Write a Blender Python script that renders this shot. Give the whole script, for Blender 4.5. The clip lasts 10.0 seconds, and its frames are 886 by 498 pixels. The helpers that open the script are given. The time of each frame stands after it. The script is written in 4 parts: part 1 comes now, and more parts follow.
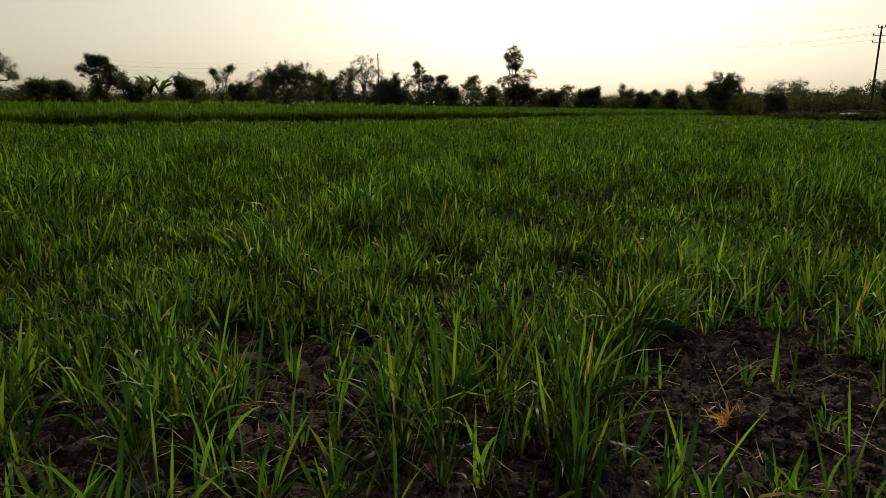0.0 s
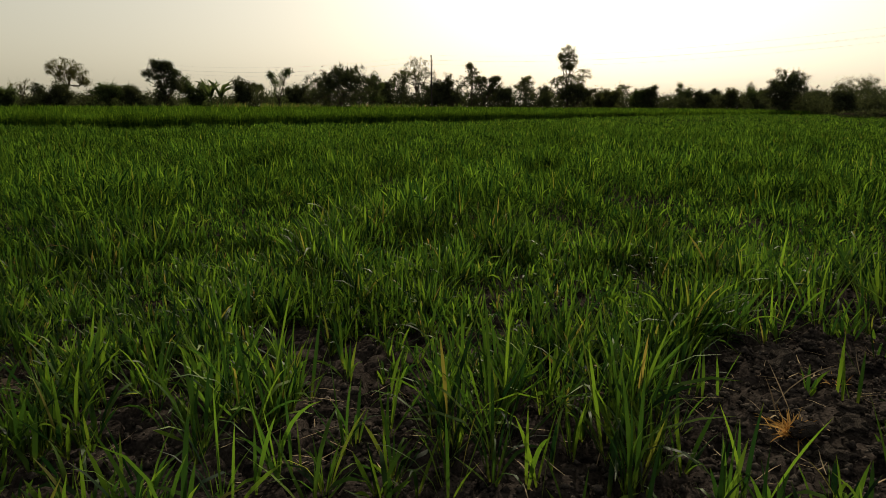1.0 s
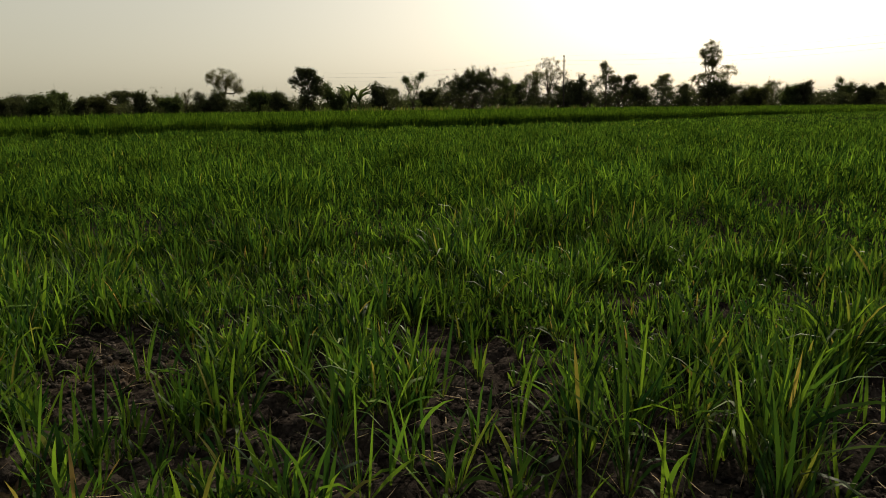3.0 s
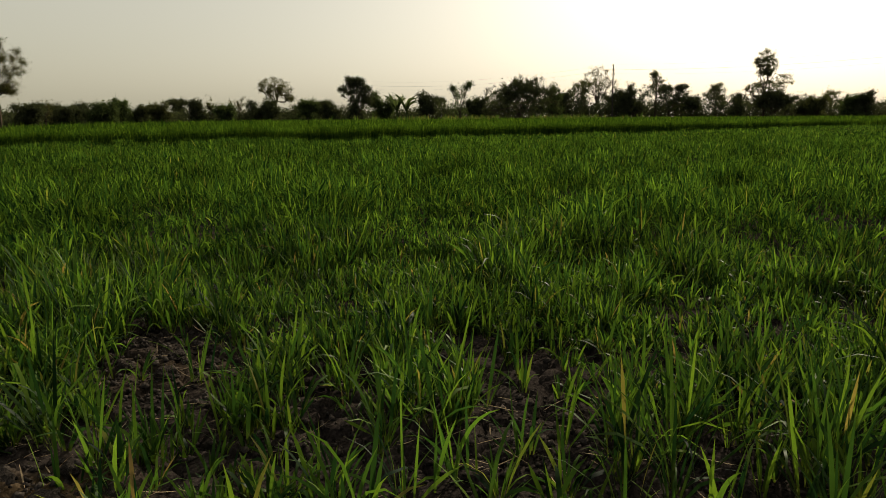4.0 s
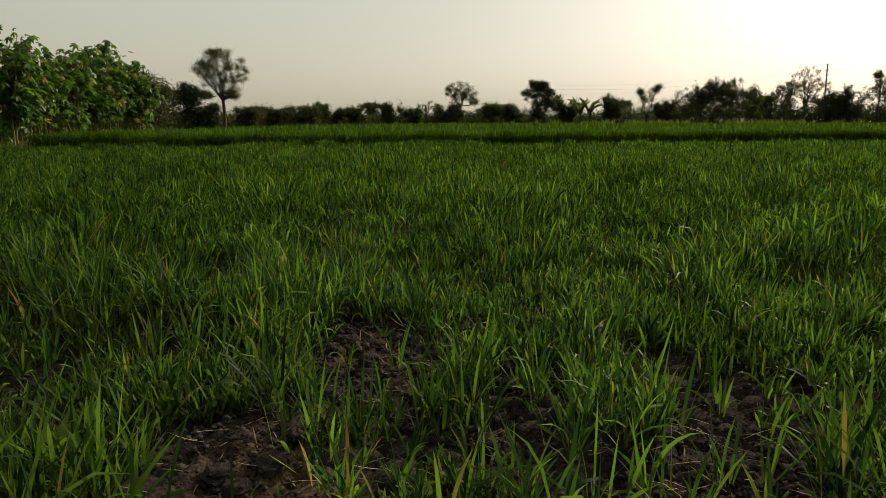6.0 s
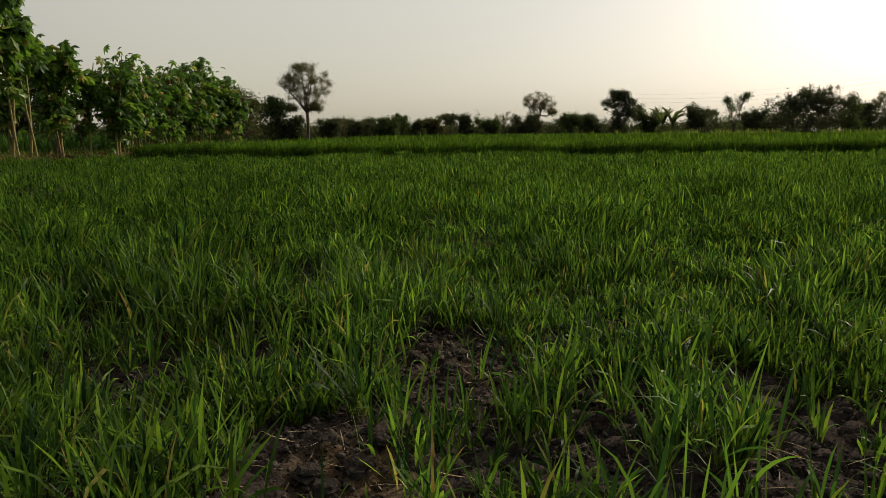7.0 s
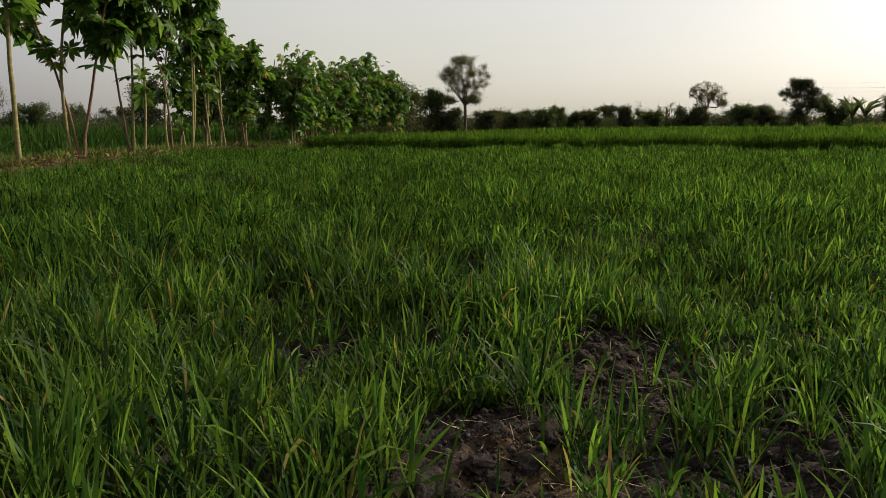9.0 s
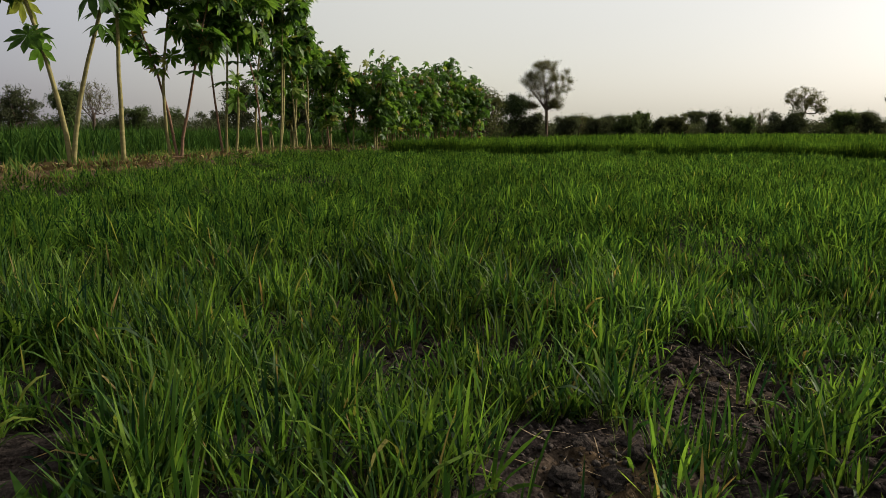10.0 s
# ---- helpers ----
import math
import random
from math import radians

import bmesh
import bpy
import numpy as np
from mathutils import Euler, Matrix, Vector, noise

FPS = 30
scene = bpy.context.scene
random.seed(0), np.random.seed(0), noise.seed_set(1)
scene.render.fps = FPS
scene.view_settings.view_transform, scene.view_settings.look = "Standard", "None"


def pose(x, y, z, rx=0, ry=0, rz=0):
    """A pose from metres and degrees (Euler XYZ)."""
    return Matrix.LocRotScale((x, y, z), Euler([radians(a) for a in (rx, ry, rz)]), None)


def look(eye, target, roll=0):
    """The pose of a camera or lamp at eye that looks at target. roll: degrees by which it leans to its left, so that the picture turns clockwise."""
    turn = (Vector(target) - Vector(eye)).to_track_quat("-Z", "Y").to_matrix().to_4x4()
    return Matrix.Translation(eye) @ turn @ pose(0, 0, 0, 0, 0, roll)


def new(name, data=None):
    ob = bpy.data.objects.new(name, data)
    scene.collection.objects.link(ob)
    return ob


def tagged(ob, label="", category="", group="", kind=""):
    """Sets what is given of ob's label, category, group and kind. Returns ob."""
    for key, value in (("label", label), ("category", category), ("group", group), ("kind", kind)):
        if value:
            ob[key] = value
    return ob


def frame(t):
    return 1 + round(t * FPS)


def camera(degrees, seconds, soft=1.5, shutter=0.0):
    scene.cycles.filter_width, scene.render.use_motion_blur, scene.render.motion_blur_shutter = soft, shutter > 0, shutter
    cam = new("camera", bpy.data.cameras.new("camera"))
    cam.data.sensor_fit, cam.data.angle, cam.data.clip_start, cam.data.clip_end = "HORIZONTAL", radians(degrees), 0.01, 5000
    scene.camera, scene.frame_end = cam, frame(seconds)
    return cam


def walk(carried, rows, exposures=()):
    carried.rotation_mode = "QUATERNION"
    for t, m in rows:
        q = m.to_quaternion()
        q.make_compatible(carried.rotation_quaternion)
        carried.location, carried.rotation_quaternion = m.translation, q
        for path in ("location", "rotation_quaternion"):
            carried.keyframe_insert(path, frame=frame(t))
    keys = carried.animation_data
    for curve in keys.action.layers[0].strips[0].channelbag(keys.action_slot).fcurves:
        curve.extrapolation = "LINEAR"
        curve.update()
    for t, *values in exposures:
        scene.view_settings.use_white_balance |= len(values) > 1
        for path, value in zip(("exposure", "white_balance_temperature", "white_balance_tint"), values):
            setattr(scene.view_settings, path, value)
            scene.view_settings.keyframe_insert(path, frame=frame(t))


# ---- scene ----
cam = camera(67.4, 10.0, soft=0.65)
PATH = [
    (0, (0.002, -0.059, 0.696), (0.0024, 1.8966, 0.2754), 0.60),
    (0.5, (-0.002, -0.066, 0.700), (-0.0799, 1.8863, 0.2750), 0.28),
    (1, (-0.002, -0.070, 0.699), (-0.1561, 1.8796, 0.2810), 0.15),
    (1.5, (-0.000, -0.071, 0.702), (-0.2248, 1.8738, 0.2946), -0.14),
    (2, (-0.002, -0.073, 0.700), (-0.3311, 1.8550, 0.2853), -0.26),
    (2.5, (-0.014, -0.076, 0.700), (-0.4630, 1.8275, 0.2794), -0.65),
    (4, (-0.019, -0.095, 0.710), (-0.6768, 1.7537, 0.3249), -0.50),
    (4.5, (-0.026, -0.115, 0.713), (-0.7873, 1.6952, 0.3330), -0.37),
    (5, (-0.033, -0.133, 0.720), (-0.9203, 1.6172, 0.3312), -0.20),
    (5.5, (-0.043, -0.142, 0.725), (-1.0633, 1.5376, 0.3554), -0.37),
    (6, (-0.057, -0.154, 0.727), (-1.1774, 1.4604, 0.3539), -0.08),
    (7.5, (-0.072, -0.199, 0.739), (-1.4609, 1.2056, 0.4252), -0.13),
    (8, (-0.087, -0.214, 0.747), (-1.5566, 1.1070, 0.4384), 0.40),
    (8.5, (-0.097, -0.226, 0.747), (-1.6368, 1.0009, 0.3955), -0.18),
    (9, (-0.118, -0.227, 0.737), (-1.7180, 0.9175, 0.3747), -0.16),
    (9.5, (-0.122, -0.239, 0.742), (-1.7892, 0.8059, 0.3851), 0.01),
    (10, (-0.131, -0.250, 0.741), (-1.8551, 0.7012, 0.3924), 0.28),
]
EXPOSURES = [(0.0, -0.33, 6850, 9), (4.5, -0.2, 6800, 9), (7.5, 0.0, 6450, 14), (10.0, 0.27, 6150, 16)]
walk(cam, [(t, look(eye, target, roll)) for t, eye, target, roll in PATH], EXPOSURES)

# ---- light: a hazy evening sky with a veiled sun ----
SUN_AZ, SUN_EL = -9.0, 30.0          # degrees to the left of +y, and above the horizon
world = bpy.data.worlds.new("hazy_sky")
scene.world = world
world.use_nodes = True
wn, wl = world.node_tree.nodes, world.node_tree.links
sky = wn.new("ShaderNodeTexSky")
sky.sky_type = "NISHITA"
sky.sun_disc = False
sky.sun_elevation = radians(SUN_EL)
sky.sun_rotation = radians(-SUN_AZ)
sky.air_density, sky.dust_density, sky.ozone_density = 1.0, 4.0, 0.6
grade = wn.new("ShaderNodeHueSaturation")
grade.inputs["Saturation"].default_value = 0.55
bg = wn["Background"]
bg.inputs["Strength"].default_value = 0.10
grade.inputs["Value"].default_value = 0.58
# haze over the whole sky: it scatters forwards, so it is brighter and warmer on the sun's side
_a, _e = radians(SUN_AZ), radians(SUN_EL)
sun_way = Vector((-math.sin(_a) * math.cos(_e), math.cos(_a) * math.cos(_e), math.sin(_e)))
sky_way = wn.new("ShaderNodeTexCoord")
toward = wn.new("ShaderNodeVectorMath")
toward.operation = "DOT_PRODUCT"
toward.inputs[1].default_value = sun_way
scatter_by = wn.new("ShaderNodeMapRange")
scatter_by.interpolation_type = "SMOOTHSTEP"
scatter_by.inputs["From Min"].default_value, scatter_by.inputs["From Max"].default_value = -0.42, 0.38
haze = wn.new("ShaderNodeMix")
haze.data_type = "RGBA"
haze.inputs["A"].default_value = (1.50, 1.43, 1.66, 1)
haze.inputs["B"].default_value = (4.05, 3.90, 2.95, 1)
veil = wn.new("ShaderNodeMix")
veil.data_type, veil.blend_type = "RGBA", "ADD"
veil.inputs["Factor"].default_value = 1.0
wl.new(sky_way.outputs["Generated"], toward.inputs[0])
wl.new(toward.outputs["Value"], scatter_by.inputs["Value"])
wl.new(scatter_by.outputs["Result"], haze.inputs["Factor"])
wl.new(haze.outputs["Result"], veil.inputs["B"])
wl.new(sky.outputs["Color"], grade.inputs["Color"])
wl.new(grade.outputs["Color"], veil.inputs["A"])
wl.new(veil.outputs["Result"], bg.inputs["Color"])
sun_data = bpy.data.lights.new("sun", "SUN")
sun_data.energy, sun_data.angle, sun_data.color = 5.0, radians(2.0), (1.0, 0.90, 0.72)
sun = new("sun", sun_data)
sun.matrix_world = look(sun_way * 60, (0, 0, 0))


# ---- materials ----
def material(name):
    m = bpy.data.materials.new(name)
    m.use_nodes = True
    n, l = m.node_tree.nodes, m.node_tree.links
    return m, n, l, n["Principled BSDF"], n["Material Output"]


def ramp(n, stops):
    r = n.new("ShaderNodeValToRGB")
    e = r.color_ramp.elements
    while len(e) < len(stops):
        e.new(0.5)
    for i, (p, c) in enumerate(stops):
        e[i].position, e[i].color = p, (*c, 1)
    return r


def leaf_material(name, stops, tips=None, translucent=0.45, rough=0.55, per="island", glow=(1.5, 1.5, 0.9), gloss=0.0, patch=(2.2, 0.72, 1.28)):
    """Thin leaf: one colour a blade, some of the light shines through it."""
    m, n, l, b, out = material(name)
    r = ramp(n, stops)
    if per == "island":
        src = n.new("ShaderNodeNewGeometry").outputs["Random Per Island"]
    else:
        src = n.new("ShaderNodeObjectInfo").outputs["Random"]
    l.new(src, r.inputs["Fac"])
    col = r.outputs["Color"]
    tc = n.new("ShaderNodeTexCoord")
    no = n.new("ShaderNodeTexNoise")
    no.inputs["Scale"].default_value = patch[0]
    no.inputs["Detail"].default_value = 4
    l.new(tc.outputs["Object"], no.inputs["Vector"])
    hs = n.new("ShaderNodeHueSaturation")
    mr = n.new("ShaderNodeMapRange")
    mr.inputs["From Min"].default_value, mr.inputs["From Max"].default_value = 0.34, 0.66
    mr.inputs["To Min"].default_value, mr.inputs["To Max"].default_value = patch[1], patch[2]
    l.new(no.outputs["Fac"], mr.inputs["Value"])
    l.new(mr.outputs["Result"], hs.inputs["Value"])
    l.new(col, hs.inputs["Color"])
    col = hs.outputs["Color"]
    if tips:
        at = n.new("ShaderNodeAttribute")
        at.attribute_name = "along"
        tr = ramp(n, [(0.0, (1, 1, 1)), (0.10, (0.35, 0.35, 0.35)), (0.3, (0, 0, 0)), (0.88, (0, 0, 0)), (1.0, (0.7, 0.7, 0.7))])
        l.new(at.outputs["Fac"], tr.inputs["Fac"])
        mx = n.new("ShaderNodeMix")
        mx.data_type = "RGBA"
        l.new(tr.outputs["Color"], mx.inputs["Factor"])
        l.new(col, mx.inputs["A"])
        mx.inputs["B"].default_value = (*tips, 1)
        col = mx.outputs["Result"]
    l.new(col, b.inputs["Base Color"])
    b.inputs["Roughness"].default_value = rough
    b.inputs["Specular IOR Level"].default_value = gloss
    t = n.new("ShaderNodeBsdfTranslucent")
    g = n.new("ShaderNodeMix")
    g.data_type, g.blend_type = "RGBA", "MULTIPLY"
    g.inputs["Factor"].default_value = 1.0
    g.inputs["B"].default_value = (*glow, 1)
    l.new(col, g.inputs["A"])
    l.new(g.outputs["Result"], t.inputs["Color"])
    mix = n.new("ShaderNodeMixShader")
    mix.inputs["Fac"].default_value = translucent
    l.new(b.outputs["BSDF"], mix.inputs[1])
    l.new(t.outputs["BSDF"], mix.inputs[2])
    l.new(mix.outputs["Shader"], out.inputs["Surface"])
    return m


def grained(name, dark, light, scale=6.0, rough=0.9, bump=0.4, detail=8, stretch=(1, 1, 1), fine=60.0, dry=None):
    m, n, l, b, out = material(name)
    tc = n.new("ShaderNodeTexCoord")
    mp = n.new("ShaderNodeMapping")
    mp.inputs["Scale"].default_value = stretch
    l.new(tc.outputs["Object"], mp.inputs["Vector"])
    a = n.new("ShaderNodeTexNoise")
    a.inputs["Scale"].default_value, a.inputs["Detail"].default_value = scale, detail
    c = n.new("ShaderNodeTexNoise")
    c.inputs["Scale"].default_value, c.inputs["Detail"].default_value = fine, 4
    l.new(mp.outputs["Vector"], a.inputs["Vector"])
    l.new(mp.outputs["Vector"], c.inputs["Vector"])
    ad = n.new("ShaderNodeMath")
    ad.operation = "MULTIPLY_ADD"
    ad.inputs[1].default_value = 0.45
    l.new(c.outputs["Fac"], ad.inputs[0])
    sc = n.new("ShaderNodeMath")
    sc.operation = "MULTIPLY"
    sc.inputs[1].default_value = 0.55
    l.new(a.outputs["Fac"], sc.inputs[0])
    l.new(sc.outputs["Value"], ad.inputs[2])
    r = ramp(n, [(0.36, dark), (0.64, light)])
    l.new(ad.outputs["Value"], r.inputs["Fac"])
    col = r.outputs["Color"]
    if dry:
        # drier, paler earth where the ground is marked so
        at = n.new("ShaderNodeAttribute")
        at.attribute_name = "along"
        r2 = ramp(n, [(0.36, dry[0]), (0.64, dry[1])])
        l.new(ad.outputs["Value"], r2.inputs["Fac"])
        mx = n.new("ShaderNodeMix")
        mx.data_type = "RGBA"
        l.new(at.outputs["Fac"], mx.inputs["Factor"])
        l.new(col, mx.inputs["A"])
        l.new(r2.outputs["Color"], mx.inputs["B"])
        col = mx.outputs["Result"]
    l.new(col, b.inputs["Base Color"])
    bp = n.new("ShaderNodeBump")
    bp.inputs["Strength"].default_value, bp.inputs["Distance"].default_value = bump, 0.01
    l.new(ad.outputs["Value"], bp.inputs["Height"])
    l.new(bp.outputs["Normal"], b.inputs["Normal"])
    b.inputs["Roughness"].default_value = rough
    b.inputs["Specular IOR Level"].default_value = 0.0
    return m


SOIL = grained("dark_soil", (0.006, 0.0048, 0.0045), (0.050, 0.041, 0.036), scale=9.0, bump=1.0, fine=120.0, dry=((0.042, 0.028, 0.014), (0.13, 0.088, 0.045)))
CLOD = grained("dry_clod", (0.009, 0.0075, 0.0068), (0.085, 0.072, 0.062), scale=14.0, bump=0.8, fine=160.0)
STRAW = leaf_material("dry_straw", [(0.0, (0.16, 0.115, 0.07)), (1.0, (0.42, 0.33, 0.21))], translucent=0.2, glow=(1, 1, 1))
DRY_GRASS = leaf_material("withered_grass", [(0.0, (0.045, 0.030, 0.014)), (1.0, (0.15, 0.11, 0.045))], translucent=0.2, glow=(1, 1, 1))
PALE_STRAW = leaf_material("golden_straw", [(0.0, (0.42, 0.22, 0.06)), (1.0, (0.62, 0.38, 0.13))], translucent=0.2, glow=(1, 1, 1))
WHEAT_TONES = [(0.0, (0.004, 0.014, 0.006)), (0.3, (0.022, 0.051, 0.011)), (0.7, (0.056, 0.105, 0.015)), (0.96, (0.105, 0.165, 0.020)), (0.985, (0.15, 0.135, 0.035)), (1.0, (0.20, 0.13, 0.05))]
WHEAT = leaf_material("young_wheat", WHEAT_TONES, tips=(0.10, 0.11, 0.02), translucent=0.45, rough=0.48, glow=(1.4, 1.5, 0.85), gloss=0.07, patch=(2.45, 0.6, 1.45))
FAR_TONES = [(0.0, (0.003, 0.012, 0.005)), (0.3, (0.018, 0.045, 0.011)), (0.75, (0.054, 0.104, 0.015)), (0.97, (0.092, 0.155, 0.020)), (1.0, (0.12, 0.12, 0.03))]
WHEAT_FAR = leaf_material("distant_wheat", FAR_TONES, translucent=0.52, rough=0.55, gloss=0.0, glow=(1.55, 1.55, 0.85), patch=(2.0, 0.55, 1.45))
TALL_WHEAT = leaf_material("tall_wheat", [(0.0, (0.016, 0.044, 0.008)), (0.6, (0.050, 0.100, 0.012)), (1.0, (0.110, 0.175, 0.018))], translucent=0.34, rough=0.5, gloss=0.0, patch=(1.2, 0.6, 1.35))
FODDER = leaf_material("fodder_leaf", [(0.0, (0.011, 0.034, 0.009)), (1.0, (0.054, 0.104, 0.019))], translucent=0.35)
WEED = leaf_material("weed_leaf", [(0.0, (0.04, 0.09, 0.02)), (0.7, (0.09, 0.13, 0.03)), (1.0, (0.22, 0.16, 0.06))], translucent=0.35)
CASTOR = leaf_material("castor_leaf", [(0.0, (0.026, 0.062, 0.011)), (0.7, (0.060, 0.120, 0.016)), (0.93, (0.095, 0.155, 0.026)), (0.98, (0.20, 0.19, 0.05)), (1.0, (0.26, 0.20, 0.06))], translucent=0.48, rough=0.35, per="object", gloss=0.12)
CASTOR_OLD = leaf_material("castor_dead_leaf", [(0.0, (0.09, 0.045, 0.02)), (1.0, (0.22, 0.15, 0.06))], translucent=0.3, per="object", glow=(1, 0.8, 0.5))
CASTOR_BARK = grained("castor_bark", (0.11, 0.10, 0.04), (0.25, 0.22, 0.095), scale=5, rough=0.6, bump=0.3, stretch=(1, 1, 3))
CASTOR_RED = grained("castor_red_bark", (0.085, 0.05, 0.032), (0.20, 0.125, 0.08), scale=5, rough=0.6, bump=0.3, stretch=(1, 1, 3))
BARK = grained("tree_bark", (0.035, 0.026, 0.019), (0.12, 0.09, 0.065), scale=4, bump=0.8, stretch=(1, 1, 0.3))
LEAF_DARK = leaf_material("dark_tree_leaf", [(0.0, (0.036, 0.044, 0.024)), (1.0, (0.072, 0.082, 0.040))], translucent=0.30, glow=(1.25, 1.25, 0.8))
LEAF_GREEN = leaf_material("green_tree_leaf", [(0.0, (0.036, 0.052, 0.024)), (1.0, (0.085, 0.112, 0.042))], translucent=0.45, glow=(1.25, 1.25, 0.8))
LEAF_OLIVE = leaf_material("olive_tree_leaf", [(0.0, (0.042, 0.048, 0.022)), (1.0, (0.092, 0.100, 0.042))], translucent=0.45, glow=(1.25, 1.25, 0.8))
LEAF_BROWN = leaf_material("sparse_tree_leaf", [(0.0, (0.055, 0.055, 0.024)), (1.0, (0.13, 0.125, 0.05))], translucent=0.35, glow=(1.1, 1.1, 0.6))
CONCRETE = grained("pole_steel", (0.025, 0.022, 0.02), (0.08, 0.07, 0.06), scale=3, bump=0.2)
STEEL = grained("dull_steel", (0.08, 0.08, 0.08), (0.18, 0.17, 0.16), scale=8, rough=0.6, bump=0.1)
CERAMIC = grained("brown_ceramic", (0.07, 0.03, 0.02), (0.14, 0.07, 0.05), scale=5, rough=0.3, bump=0.05)
PLASTIC = grained("white_plastic", (0.55, 0.55, 0.54), (0.8, 0.8, 0.78), scale=6, rough=0.5, bump=0.2)
LEAF_TIP = grained("white_leaf_tip", (0.5, 0.46, 0.38), (0.75, 0.71, 0.62), scale=30, rough=0.8, bump=0.2)


# ---- helpers for meshes ----
def array_mesh(name, verts, faces, mat, smooth=True, along=None):
    """A mesh from an array of vertices and arrays of faces (each of one size)."""
    me = bpy.data.meshes.new(name)
    verts = np.ascontiguousarray(verts, dtype=np.float32).reshape(-1, 3)
    idx = np.concatenate([f.ravel() for f in faces]).astype(np.int32)
    tot = np.concatenate([np.full(len(f), f.shape[1], np.int32) for f in faces])
    me.vertices.add(len(verts))
    me.vertices.foreach_set("co", verts.ravel())
    me.loops.add(len(idx))
    me.loops.foreach_set("vertex_index", idx)
    me.polygons.add(len(tot))
    me.polygons.foreach_set("loop_start", np.concatenate([[0], np.cumsum(tot)[:-1]]).astype(np.int32))
    me.polygons.foreach_set("loop_total", tot)
    me.polygons.foreach_set("use_smooth", np.full(len(tot), smooth))
    if along is not None:
        a = me.attributes.new("along", "FLOAT", "POINT")
        a.data.foreach_set("value", along.astype(np.float32).ravel())
    me.materials.append(mat)
    me.update(calc_edges=True)
    return me


def thing(name, label, category, at=(0, 0, 0), group="", kind="", data=None):
    ob = new(name, data)
    ob.location = at
    return tagged(ob, label, category, group, kind)


def part(name, me, parent, label=""):
    ob = new(name, me)
    ob.parent = parent
    if label:
        ob["label"] = label
    return ob


def hash2(ix, iy, s):
    h = np.sin(ix * 127.1 + iy * 311.7 + s * 74.7) * 43758.5453
    return h - np.floor(h)


def value_noise(x, y, s=0):
    ix, iy = np.floor(x), np.floor(y)
    fx, fy = x - ix, y - iy
    fx, fy = fx * fx * (3 - 2 * fx), fy * fy * (3 - 2 * fy)
    a, b = hash2(ix, iy, s), hash2(ix + 1, iy, s)
    c, d = hash2(ix, iy + 1, s), hash2(ix + 1, iy + 1, s)
    return (a + (b - a) * fx) * (1 - fy) + (c + (d - c) * fx) * fy


def fractal(x, y, s=0, octaves=4):
    v, a, t = 0.0, 1.0, 0.0
    for o in range(octaves):
        v = v + a * value_noise(x * 2 ** o, y * 2 ** o, s + o * 3.1)
        t += a
        a *= 0.5
    return v / t


def cells(x, y, s=0):
    """Distance to the nearest cell's edge, and a number for the cell."""
    ix, iy = np.floor(x), np.floor(y)
    f1, f2, who = np.full(x.shape, 9.0), np.full(x.shape, 9.0), np.zeros(x.shape)
    for dx in (-1, 0, 1):
        for dy in (-1, 0, 1):
            jx, jy = ix + dx, iy + dy
            d = np.hypot(jx + hash2(jx, jy, s) - x, jy + hash2(jx, jy, s + 5) - y)
            closer = d < f1
            f2 = np.where(closer, f1, np.minimum(f2, d))
            who = np.where(closer, hash2(jx, jy, s + 9), who)
            f1 = np.where(closer, d, f1)
    return f2 - f1, who


def smooth(a, b, x):
    u = np.clip((x - a) / (b - a), 0, 1)
    return u * u * (3 - 2 * u)


def blades(base, azim, length, width, lean, bend, segs, twist=0.0):
    """Strips that taper to a tip, bending over in the direction azim. Returns vertices, faces, place along the blade."""
    n = len(base)
    u = np.linspace(0, 1, segs + 1)
    th = lean[:, None] + bend[:, None] * u[None, :] ** 1.3
    step = length[:, None] / segs
    mid = (th[:, 1:] + th[:, :-1]) / 2
    r = np.concatenate([np.zeros((n, 1)), np.cumsum(np.sin(mid) * step, 1)], 1)
    z = np.concatenate([np.zeros((n, 1)), np.cumsum(np.cos(mid) * step, 1)], 1)
    ca, sa = np.cos(azim)[:, None], np.sin(azim)[:, None]
    centre = np.stack([base[:, 0:1] + ca * r, base[:, 1:2] + sa * r, base[:, 2:3] + z], 2)
    prof = np.interp(u, [0, 0.12, 0.4, 0.75, 1], [0.42 if segs > 1 else 1.0, 0.72, 1.0, 0.72, 0.0])
    tw = (np.asarray(twist).reshape(-1, 1) * u[None, :]) * np.ones((n, 1))
    nx, nz = np.cos(th), -np.sin(th)
    wx = -sa * np.cos(tw) + ca * nx * np.sin(tw)
    wy = ca * np.cos(tw) + sa * nx * np.sin(tw)
    wz = nz * np.sin(tw)
    half = (width[:, None] * prof[None, :] / 2)[:, :, None]
    w = np.stack([wx, wy, wz], 2) * half
    left, right = centre - w, centre + w
    k = 2 * segs + 1
    v = np.empty((n, k, 3))
    v[:, 0:2 * segs:2] = left[:, :segs]
    v[:, 1:2 * segs:2] = right[:, :segs]
    v[:, -1] = centre[:, -1]
    off = (np.arange(n) * k)[:, None]
    quads = [np.stack([off[:, 0] + 2 * i, off[:, 0] + 2 * i + 1, off[:, 0] + 2 * i + 3, off[:, 0] + 2 * i + 2], 1) for i in range(segs - 1)]
    tri = np.stack([off[:, 0] + 2 * segs - 2, off[:, 0] + 2 * segs - 1, off[:, 0] + 2 * segs], 1)
    al = (np.concatenate([np.repeat(u[:segs], 2), [1.0]]) if segs > 3 else np.full(k, 0.5))[None, :] * np.ones((n, 1))
    return v.reshape(-1, 3), (np.concatenate(quads) if quads else np.zeros((0, 4), int)), tri, al.ravel()


